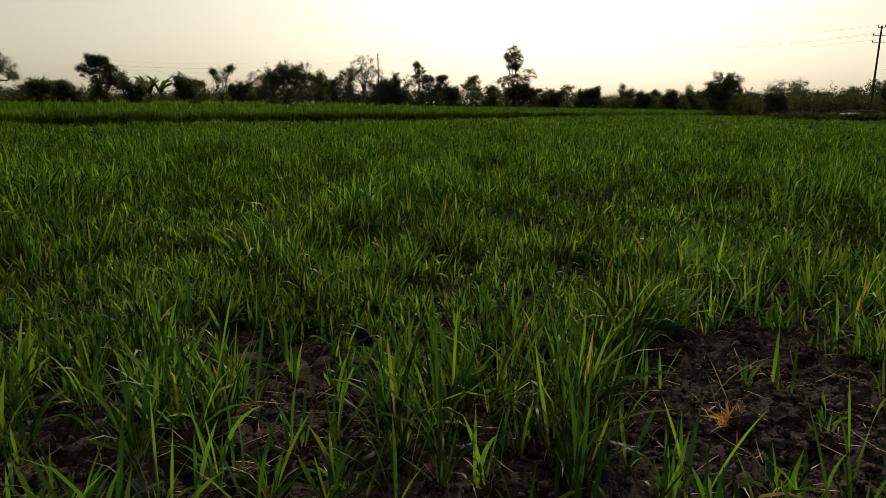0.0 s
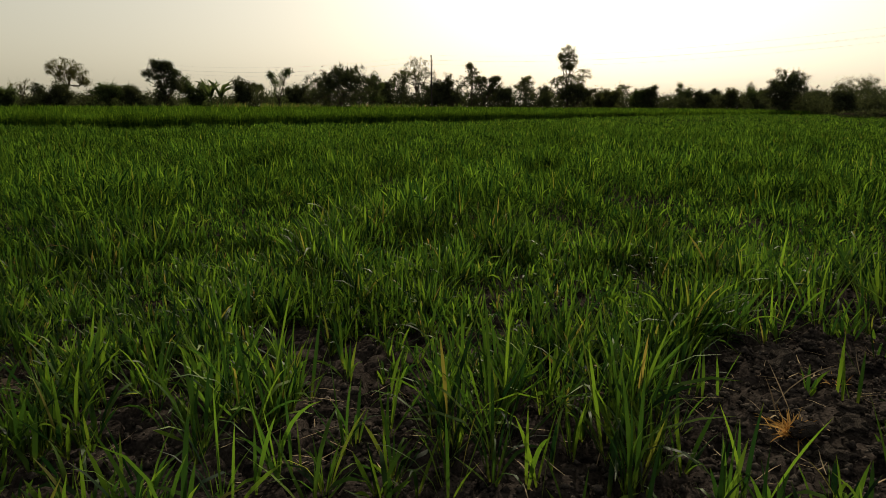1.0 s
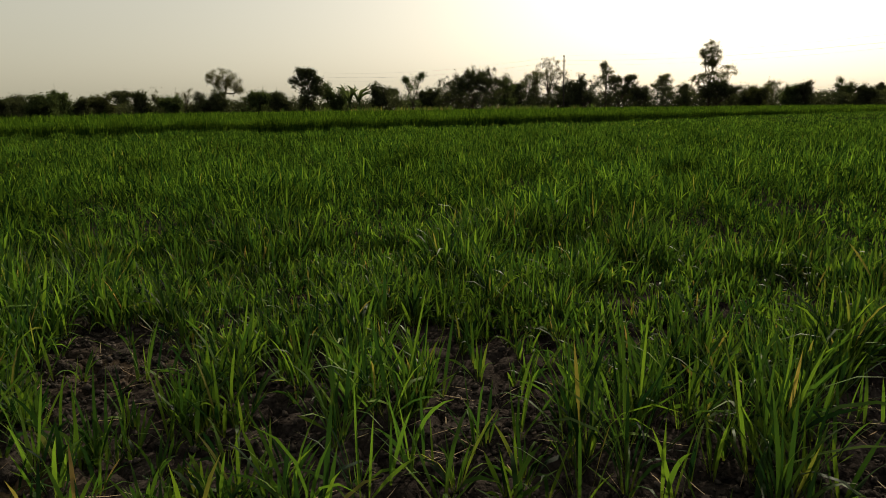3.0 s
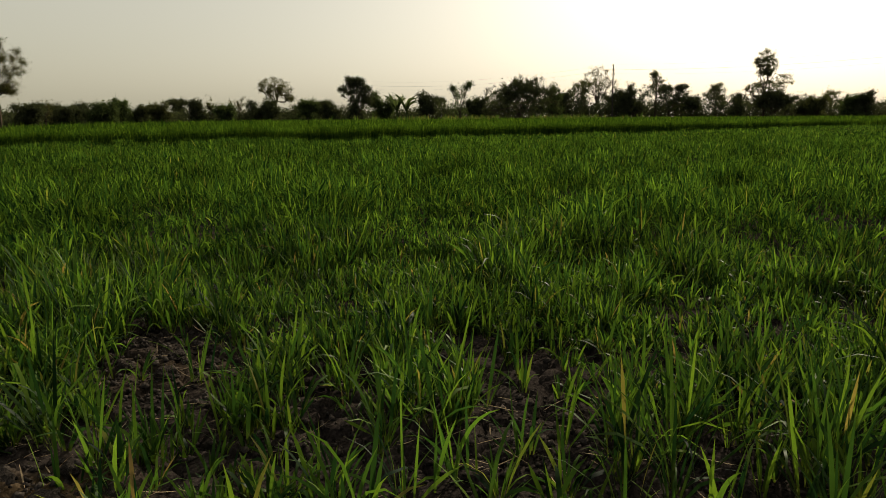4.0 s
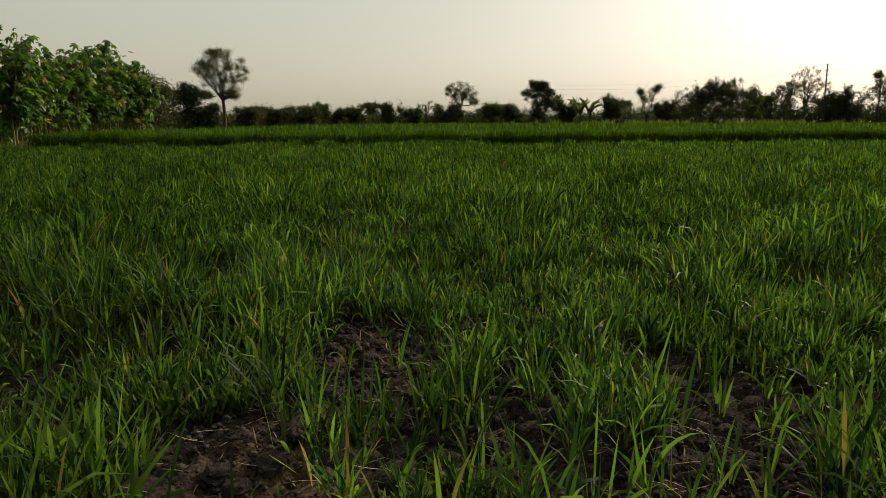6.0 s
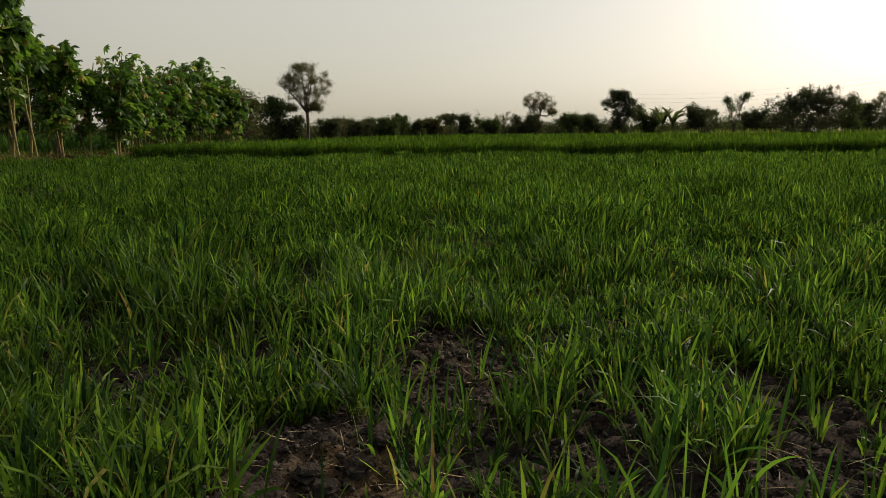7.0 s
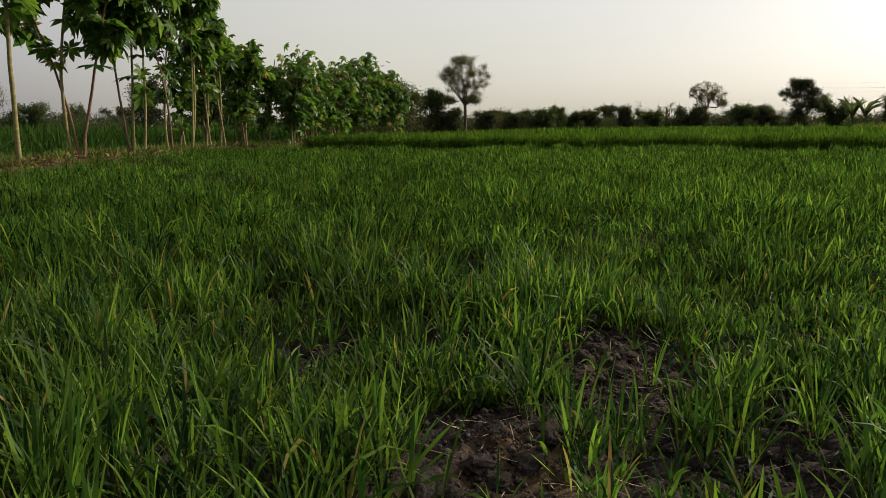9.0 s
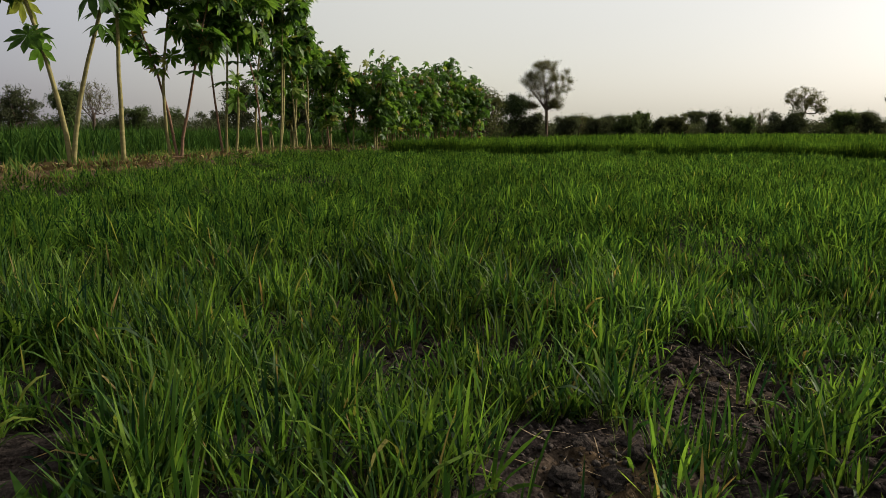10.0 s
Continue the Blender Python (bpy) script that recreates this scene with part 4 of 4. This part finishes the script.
banana(23.4, 66, 3.3, "banana plant with upright torn leaves", 3)
banana(22.6, 65, 3.2, "banana plant with long arching leaves", 4)


# ---- power line ----
def utility_pole(x, y, height, lean_x, lean_y, label, arms=1.0, thick=1.0):
    root = thing("utility_pole", label, "utility pole", (x, y, -0.1), group="power line poles")
    axis = np.array((lean_x, lean_y, height + 0.1))
    part("pole", tubes_mesh("pole", [(np.array([axis * u for u in (0, 0.35, 0.7, 1)]), np.array((0.10, 0.09, 0.08, 0.07)) * thick)], CONCRETE, 8), root)
    side = np.array((0.93, -0.36, 0.0))
    ends = []
    for drop, half in ((0.10, 0.35 * arms), (0.62, 0.75 * arms), (1.05, 0.75 * arms)):
        c = axis * (1 - drop / height)
        arm = part("crossarm", tubes_mesh("crossarm", [(np.array([c - side * half, c, c + side * half]), (0.022, 0.022, 0.022))], STEEL, 6), root)
        for s_ in (-1, 1):
            p = c + side * half * 0.92 * s_
            part("insulator", tubes_mesh("insulator", [(np.array([p, p + (0, 0, 0.05), p + (0, 0, 0.10), p + (0, 0, 0.16)]), (0.018, 0.034, 0.03, 0.012))], CERAMIC, 8), arm, "brown ceramic insulator")
            ends.append(p + np.array((x, y, 0.05)))
    return ends


p2 = utility_pole(*spot(-32.1, 56), 6.35, 0.0, 0.0, "dark metal power pole with three short crossarms", 0.62, 0.8)
p1 = utility_pole(*spot(5.48, 76), 6.25, -0.1, 0.0, "slender upright power pole in front of the hedge", 0.22, 0.75)
p0 = utility_pole(*spot(26.75, 92), 5.7, 0.0, 0.0, "slender power pole hidden behind a round tree", 0.22, 0.75)
p3 = [np.array((*spot(-75.0, 60), 6.2 - 0.2 * i)) for i in range(6)]
for i in range(4):
    k = (0, 2, 3, 4)[i]
    for a, b, sag in ((p2[k], p1[k], 0.9), (p1[k], p0[k], 0.8), (p3[k], p2[k], 0.8)):
        u = np.linspace(0, 1, 25)[:, None]
        path = a + (b - a) * u - np.array((0, 0, 1.0)) * 4 * sag * u * (1 - u)
        thing("overhead_wire", "thin dark overhead power wire between poles", "wire", group="overhead wires", data=tubes_mesh("overhead_wire", [(path, np.full(25, 0.0035))], STEEL, 4))


# ---- castor plants ----
def castor_leaf(seed, droop, lobes=8):
    """A palmate leaf: pointed lobes that part half-way to the hub, on a stalk that starts at the origin and runs along +x."""
    r = np.random.default_rng(seed)
    hub = np.array((0.62, 0.0, 0.04))
    vs = [np.array((0, 0.012, 0)), np.array((0, -0.012, 0)), np.array((0.62, -0.010, 0.04)), np.array((0.62, 0.010, 0.04)), hub]
    quads, tris = [(0, 1, 2, 3)], []
    step = 2 * math.pi * 0.88 / (lobes - 1)

    def at(a, rad, lift=0.0):
        return hub + np.array((math.cos(a) * rad, math.sin(a) * rad, lift - droop * rad ** 1.6))

    for i in range(lobes):
        a = (i - (lobes - 1) / 2) * step + r.normal(0, 0.05)
        ln = (0.58 + 0.42 * math.cos(a * 0.5)) * r.uniform(0.9, 1.06)
        o = len(vs)
        # sinus, shoulder, belly, tip, belly, shoulder, sinus; the midrib lies in a fold
        vs += [at(a - step * 0.5, ln * 0.48), at(a - step * 0.36, ln * 0.68, 0.02), at(a, ln * 0.62, -0.03), at(a, ln), at(a + step * 0.36, ln * 0.68, 0.02), at(a + step * 0.5, ln * 0.48)]
        tris += [(4, o, o + 2), (o, o + 1, o + 2), (o + 1, o + 3, o + 2), (o + 2, o + 3, o + 4), (o + 2, o + 4, o + 5), (4, o + 2, o + 5)]
    return np.array(vs), np.array(quads), np.array(tris)


CASTOR_LEAVES, CASTOR_FAR, CASTOR_DEAD = [], [], []
for i, dr in enumerate((0.12, 0.35, 0.6, 0.85, 0.25)):
    v, q, t = castor_leaf(i + 1, dr, 8 if i % 2 else 9)
    CASTOR_LEAVES.append(array_mesh("leaf", v, [q, t], CASTOR, smooth=False))
    v, q, t = castor_leaf(i + 1, dr + 0.2, 7)
    CASTOR_FAR.append(array_mesh("leaf", v, [q, t], CASTOR, smooth=False))
v, q, t = castor_leaf(20, 1.5, 7)
CASTOR_DEAD.append(array_mesh("dead_leaf", v, [q, t], CASTOR_OLD, smooth=False))


def castor(x, y, height, stems, leaves, label, seed, low=0.45, wide=0.8, size=0.33):
    """Castor plant. stems: (dx, dy, way in degrees, spread, part of the height, radius, red?)."""
    r = np.random.default_rng(seed)
    z = float(relief(np.array([x]), np.array([y]))[0])
    root = thing("castor_plant", label, "castor plant", (x, y, z - 0.02), group="row of castor plants")
    ways = []
    for dx, dy, way, out, tall, rad, red in stems:
        w = np.array((math.cos(radians(way)), math.sin(radians(way)), 0))
        u = np.linspace(0, 1, 9)[:, None]
        bow = r.normal(0, 0.04, 3) * (1, 1, 0)
        p = np.array((dx, dy, 0)) + w * out * u ** 1.25 + np.array((0, 0, height * tall)) * u + bow * np.sin(u * 5) + np.cumsum(r.normal(0, 0.012, (9, 3)) * (1, 1, 0), 0)
        part("stem", tubes_mesh("stem", [(p, np.linspace(rad * 1.15, rad * 0.45, 9))], CASTOR_RED if red else CASTOR_BARK, 8), root)
        ways.append(p)
        for b in range(5):
            k = r.integers(3 if low < 0.3 else 5, 9)
            d = r.normal(0, 1, 3)
            d[2] = abs(d[2]) + 0.5
            d /= np.linalg.norm(d)
            q0 = p[k]
            bl = height * r.uniform(0.12, 0.24)
            bp = np.array([q0, q0 + d * bl * 0.5 + (0, 0, 0.05), q0 + d * bl * (0.8, 0.8, 1.15)])
            part("branch", tubes_mesh("branch", [(bp, (rad * 0.5, rad * 0.4, rad * 0.28))], CASTOR_RED if r.random() < 0.4 else CASTOR_BARK, 6), root)
            ways.append(np.array([bp[0] + (bp[-1] - bp[0]) * s_ for s_ in np.linspace(0.2, 1, 9)]))
    for i in range(leaves):
        p = ways[r.integers(len(ways))]
        f = r.uniform(0, 1) ** (0.6 + 0.9 * (0.5 - low))
        k = min(8, int(f * 9))
        o = p[k]
        if o[2] < low * height and (low > 0.35 or r.random() < 0.93):
            continue
        a = r.uniform(0, 2 * math.pi)
        s_ = size * r.uniform(0.6, 1.25)
        dead = r.random() < 0.014
        s_ *= 0.7 if dead else 1.0
        me = CASTOR_DEAD[0] if dead else (CASTOR_LEAVES if x > -18 else CASTOR_FAR)[r.integers(5)]
        lf = part("leaf", me, root, "withered brown leaf" if dead else "")
        lf.matrix_basis = Matrix.Translation(Vector(o + r.normal(0, 0.06, 3) * wide)) @ Euler((r.normal(0, 0.45), r.uniform(-0.1, 1.2), a)).to_matrix().to_4x4() @ Matrix.Scale(s_, 4)
    # seed spike on top
    if r.random() < 0.5:
        p = ways[0][-1]
        spike = [(p + np.array((0, 0, 0.04 * i)) + r.normal(0, 0.012, 3)) for i in range(8)]
        part("seed_spike", tubes_mesh("seed_spike", [(np.array(spike), (0.02, 0.035, 0.03, 0.04, 0.03, 0.035, 0.02, 0.008))], CASTOR_RED, 6), root)
    return root


CP = "tall castor plant with pale stems and palmate leaves"
castor(-11.56, -0.30, 3.75, ((0.0, 0.0, 241, 0.90, 1.1, 0.034, False), (0.0, 0.04, 61, 1.35, 1.1, 0.032, False)), 170, "tall castor plant with two bowed pale stems", 1, low=0.52)
castor(-12.67, 0.47, 3.75, ((0, 0, 61, 0.12, 1.1, 0.036, False),), 150, "tall castor plant with one straight pale stem", 2, low=0.46)
castor(-14.5, 1.46, 4.0, ((0, 0, 61, 0.15, 1.0, 0.030, False), (0.1, 0.18, 61, 0.85, 0.85, 0.028, True), (0.05, 0.1, 241, 0.85, 0.85, 0.026, True)), 190, "castor plant with reddish forked branches", 3, low=0.42)
castor(-16.0, 2.85, 4.2, ((0, 0, 60, 0.3, 1.0, 0.028, False), (0.1, 0.16, 80, 0.3, 0.9, 0.026, False), (0, -0.1, 250, 0.4, 0.8, 0.026, True)), 170, CP, 4, low=0.33)
castor(-17.6, 3.9, 4.2, ((0, 0, 70, 0.3, 1.0, 0.03, False), (0.1, 0.1, 250, 0.4, 0.9, 0.026, True)), 190, CP, 5, low=0.36, size=0.28)
castor(-18.4, 4.7, 4.4, ((0, 0, 90, 0.2, 1.0, 0.034, False), (0.1, 0.0, 20, 0.4, 0.85, 0.026, False)), 190, CP, 6, low=0.42, size=0.26)
castor(-19.3, 5.35, 4.0, ((0, 0, 40, 0.3, 1.0, 0.03, False), (0.1, 0.1, 300, 0.4, 0.9, 0.026, False)), 180, CP, 11, low=0.44, size=0.25)
castor(-20.4, 6.1, 3.6, ((0, 0, 90, 0.2, 1.0, 0.034, False), (0.1, 0.1, 250, 0.3, 0.9, 0.03, False)), 200, CP, 7, low=0.34, wide=2.0, size=0.24)
castor(-21.2, 7.2, 3.2, ((0, 0, 60, 0.3, 1.0, 0.03, False), (0, -0.1, 240, 0.4, 0.9, 0.026, True)), 240, CP, 8, low=0.2, wide=2.8, size=0.24)
castor(-22.2, 8.3, 2.8, ((0, 0, 60, 0.3, 1.0, 0.03, False), (0, -0.1, 240, 0.5, 0.9, 0.026, True)), 240, CP, 9, low=0.18, wide=3.0, size=0.23)
castor(-21.9, 9.0, 2.6, ((0, 0, 60, 0.3, 1.0, 0.03, False), (0, 0.1, 90, 0.5, 0.9, 0.026, False)), 230, CP, 10, low=0.18, wide=3.0, size=0.23)
rr = np.random.default_rng(99)
for i in range(17):
    u = i / 16
    px, py = spot(67.4 - 8.4 * u, 25.5 + 9 * u + rr.uniform(-1.0, 1.0))
    castor(px, py, np.interp(u, (0, 0.45, 0.8, 1), (2.55, 2.8, 2.95, 2.7)) * rr.uniform(0.93, 1.05), ((0, 0, 330, 0.5, 1.0, 0.03, False), (0.1, 0.1, 10, 0.6, 0.9, 0.026, True), (-0.1, 0, 250, 0.5, 0.85, 0.026, False)), 225,
           "leafy castor plant in the far part of the row", 30 + i, low=0.20, wide=4.2, size=0.205)
for i, (px, py, ph) in enumerate(((-20.2, 4.9, 3.0), (-21.3, 5.9, 2.7), (-22.6, 7.4, 2.7))):
    castor(px, py, ph, ((0, 0, 80, 0.4, 1.0, 0.03, False), (0.1, 0.1, 250, 0.5, 0.9, 0.026, False)), 130, "leafy castor plant behind the front row", 60 + i, low=0.2, wide=2.2, size=0.24)

# ---- soil clods, litter and a curled leaf tip in the bare patches ----
def lump_mesh(seed, rough=0.35):
    r = np.random.default_rng(seed)
    bm = bmesh.new()
    bmesh.ops.create_icosphere(bm, subdivisions=3, radius=1.0)
    for v in bm.verts:
        d = noise.noise(v.co * 1.6 + Vector((seed * 3.1, 0, 0))) + 0.7 * noise.noise(v.co * 3.6 + Vector((0, seed * 1.7, 0))) + 0.35 * noise.noise(v.co * 9.0)
        v.co *= 1 + rough * d
        v.co.z *= 0.7
    me = bpy.data.meshes.new("soil_clod")
    bm.to_mesh(me)
    bm.free()
    me.materials.append(CLOD)
    return me


def crumb_set(r, x, y, size):
    """Small angular crumbs: squashed octahedra of uneven shape."""
    n = len(x)
    base = np.array([(1, 0, 0), (-1, 0, 0), (0, 1, 0), (0, -1, 0), (0, 0, 1), (0, 0, -1)], float)
    v = base[None] * size[:, None, None] * r.uniform(0.55, 1.25, (n, 6, 1))
    v += r.normal(0, 0.16, (n, 6, 3)) * size[:, None, None]
    a = r.uniform(0, 6.28, n)
    c, s_ = np.cos(a)[:, None], np.sin(a)[:, None]
    v = np.stack([v[..., 0] * c - v[..., 1] * s_, v[..., 0] * s_ + v[..., 1] * c, v[..., 2] * 0.8], 2)
    v += np.stack([x, y, ground_height(x, y) + size * 0.3], 1)[:, None]
    f = np.array([(0, 2, 4), (2, 1, 4), (1, 3, 4), (3, 0, 4), (2, 0, 5), (1, 2, 5), (3, 1, 5), (0, 3, 5)])
    return v.reshape(-1, 3), (f[None] + (np.arange(n) * 6)[:, None, None]).reshape(-1, 3)


rc = np.random.default_rng(23)
cx, cy = rc.uniform(-2.1, 1.9, 46000), rc.uniform(0.4, 2.8, 46000)
keep = rc.random(46000) < 0.08 + 0.8 * bareness(cx, cy)
cx, cy = cx[keep], cy[keep]
cv, cf = crumb_set(rc, cx, cy, 0.003 + 0.012 * rc.random(len(cx)) ** 3)
thing("soil_crumbs", "small dark crumbs of dry broken soil", "soil", kind="stuff", data=array_mesh("soil_crumbs", cv, [cf], CLOD))
LUMPS = [lump_mesh(i + 1) for i in range(5)]


def clod(x, y, size, seed):
    me = LUMPS[seed % 5]
    ob = thing("soil_clod", "rough brown clod of dry soil lying on the field", "clod", (x, y, float(ground_height(np.array([x]), np.array([y]))[0]) + size * 0.22), group="soil clods", data=me)
    ob.rotation_euler = (0, 0, seed * 1.3)
    ob.scale = (size, size * (0.8 + 0.1 * (seed % 4)), size * 0.85)
    return ob


clod(-1.10, 0.71, 0.040, 1), clod(-1.18, 0.63, 0.034, 2), clod(-1.02, 0.80, 0.026, 3), clod(-1.26, 0.75, 0.028, 4), clod(-1.08, 0.60, 0.030, 5)
clod(-1.36, 1.32, 0.034, 6), clod(-1.44, 1.46, 0.030, 7), clod(-1.52, 1.33, 0.026, 8), clod(-1.30, 1.44, 0.024, 9), clod(-1.15, 0.82, 0.022, 3), clod(-1.00, 0.66, 0.02, 2)
for i in range(44):
    a = rc.uniform(0, 6.28)
    d = math.sqrt(rc.random())
    clod(0.88 + 0.26 * d * math.cos(a) + 0.40 * d * math.sin(a), 1.68 + 0.66 * d * math.sin(a) - 0.15 * d * math.cos(a), 0.014 + 0.030 * rc.random() ** 2, 10 + i)

# dry stalks lying about
sx, sy = rc.uniform(-2.2, 1.9, 5200), rc.uniform(0.4, 3.0, 5200)
keep = rc.random(5200) < 0.10 + 0.35 * bareness(sx, sy)
sx, sy = sx[keep], sy[keep]
sn = len(sx)
thing("straw_litter", "thin dry straw stalks strewn over the soil", "straw", kind="stuff", data=blade_mesh("straw_litter", [
    blades(np.stack([sx, sy, ground_height(sx, sy) + 0.006], 1), rc.uniform(0, 6.28, sn), rc.uniform(0.02, 0.11, sn), rc.uniform(0.0015, 0.0035, sn), rc.uniform(1.25, 1.6, sn), rc.normal(0, 0.35, sn), 3)], STRAW))


def straw_tuft(x, y, count, length, width, mat, label, seed, lean=0.9):
    r = np.random.default_rng(seed)
    z = float(ground_height(np.array([x]), np.array([y]))[0])
    base = np.stack([r.normal(0, 0.012, count), r.normal(0, 0.012, count), np.full(count, 0.0)], 1)
    thing("straw_tuft", label, "straw", (x, y, z), group="dead straw tufts", data=blade_mesh("straw_tuft", [
        blades(base, r.uniform(0, 6.28, count), length * r.uniform(0.4, 1.2, count), np.full(count, width), np.abs(r.normal(lean, 0.35, count)), r.normal(0.5, 0.5, count), 5, r.normal(0, 1, count))], mat))


straw_tuft(0.64, 1.30, 70, 0.066, 0.0038, PALE_STRAW, "golden-yellow withered plant tuft on the bare soil", 1)
straw_tuft(0.885, 1.62, 18, 0.065, 0.0035, PALE_STRAW, "small golden withered tuft on the bare soil", 2)
straw_tuft(0.66, 1.40, 6, 0.16, 0.0035, STRAW, "thin dead stalks beside the golden tuft", 3, 0.5)
straw_tuft(0.84, 1.98, 9, 0.12, 0.003, STRAW, "pale forked dead stalks lying on the soil", 4, 1.2)
straw_tuft(-0.97, 0.78, 10, 0.07, 0.003, STRAW, "short dead stalks by the clods", 5, 1.1)

# a white curled wheat leaf tip, modelled as a small bent sheet
bm = bmesh.new()
bmesh.ops.create_grid(bm, x_segments=5, y_segments=4, size=0.5)
for v in bm.verts:
    v.co = Vector((v.co.x * 0.034, v.co.y * 0.026, 0.010 * noise.noise(v.co * 3) + 0.012 * v.co.x))
me = bpy.data.meshes.new("curled_leaf_tip")
bm.to_mesh(me)
bm.free()
me.materials.append(LEAF_TIP)
leaf_tip = thing("curled_leaf_tip", "tiny white curled leaf tip among the wheat", "paper", (0.86, 2.20, 0.045), data=me)
leaf_tip.rotation_euler = (1.1, 0.3, 0.4)


# ---- brush heap and scraps at the far end of the field ----
def brush_heap(az, dist, width, height, label, seed):
    r = np.random.default_rng(seed)
    x, y = spot(az, dist)
    root = thing("brush_heap", label, "brush heap", (x, y, 0.0))
    across = np.array((math.cos(radians(az)), math.sin(radians(az)), 0))
    sticks = []
    for i in range(90):
        c = across * r.uniform(-0.5, 0.5) * width + np.array((r.normal(0, 0.3), r.normal(0, 0.3), r.uniform(0.05, 0.8) * height))
        d = r.normal(size=3) * (1, 1, 0.25)
        d /= np.linalg.norm(d)
        ln = r.uniform(0.4, 1.3)
        sticks.append((np.array([c - d * ln / 2, c + r.normal(0, 0.05, 3), c + d * ln / 2]), (0.022, 0.018, 0.008)))
    part("sticks", tubes_mesh("sticks", sticks, BARK, 4), root, "dead grey-brown sticks")
    c = across[None] * r.uniform(-0.5, 0.5, (140, 1)) * width + np.stack([r.normal(0, 0.3, 140), r.normal(0, 0.3, 140), r.uniform(0, 0.75, 140) * height], 1)
    v, t = leaf_cloud(r, c, 26, 0.09, 0.16)
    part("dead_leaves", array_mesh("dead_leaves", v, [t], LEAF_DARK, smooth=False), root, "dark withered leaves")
    return root


brush_heap(-28.4, 46, 3.4, 0.55, "low heap of cut dark brush at the field's end", 1)
brush_heap(-32.0, 45, 3.6, 0.55, "long low heap of cut thorn brush", 2)
lx, ly = spot(-31.6, 44.6)
thing("log", "long grey log lying across the brush heap", "log", (lx, ly, 0.62), data=tubes_mesh("log", [(np.array([(-0.8, 0.4, 0.0), (0, 0, 0.05), (0.8, -0.4, 0.02)]), (0.05, 0.06, 0.045))], BARK, 8))
bm = bmesh.new()
bmesh.ops.create_grid(bm, x_segments=14, y_segments=6, size=0.5)
for v in bm.verts:
    v.co = Vector((v.co.x * 0.95, v.co.y * 0.5, 0.10 * noise.noise(v.co * 5) + 0.08 * noise.noise(v.co * 11)))
me = bpy.data.meshes.new("plastic_sheet")
bm.to_mesh(me)
bm.free()
me.materials.append(PLASTIC)
lx, ly = spot(-30.9, 44.5)
thing("plastic_sheet", "crumpled white plastic sheet on the brush heap", "plastic sheet", (lx, ly, 0.52), data=me)


# ---- fallen leaves and twigs on the bank under the castor plants ----
rb = np.random.default_rng(41)
lu = rb.uniform(0, 1, 700)
lxs = np.interp(lu * (len(ROW) - 4), np.arange(len(ROW)), [p[0] for p in ROW]) + rb.normal(0, 0.55, 700)
lys = np.interp(lu * (len(ROW) - 4), np.arange(len(ROW)), [p[1] for p in ROW]) + rb.normal(0, 0.45, 700)
lv, lt = leaf_cloud(rb, np.stack([lxs, lys, relief(lxs, lys) + 0.03], 1), 2, 0.075, 0.05, 0.25)
thing("leaf_litter", "fallen brown castor leaves littering the earth bank", "leaf litter", kind="stuff", data=array_mesh("leaf_litter", lv, [lt], DRY_GRASS, smooth=False))
for i in range(26):
    k = rb.integers(1, 6)
    u = rb.random()
    tx = ROW[k][0] * (1 - u) + ROW[k + 1][0] * u + rb.normal(0, 0.4)
    ty = ROW[k][1] * (1 - u) + ROW[k + 1][1] * u + rb.normal(0, 0.35)
    tz = float(relief(np.array([tx]), np.array([ty]))[0])
    a = rb.uniform(0, 6.28)
    ln = rb.uniform(0.25, 0.8)
    way = np.array((math.cos(a), math.sin(a), 0.0)) * ln
    thing("fallen_twig", "dry fallen castor twig on the earth bank", "twig", (tx, ty, tz + 0.015), group="fallen twigs", data=tubes_mesh("fallen_twig", [(np.array([way * -0.5, way * 0.1 + (0, 0, 0.04), way * 0.5 + (0, 0, 0.01)]), (0.014, 0.011, 0.006))], CASTOR_RED if i % 2 else CASTOR_BARK, 5))
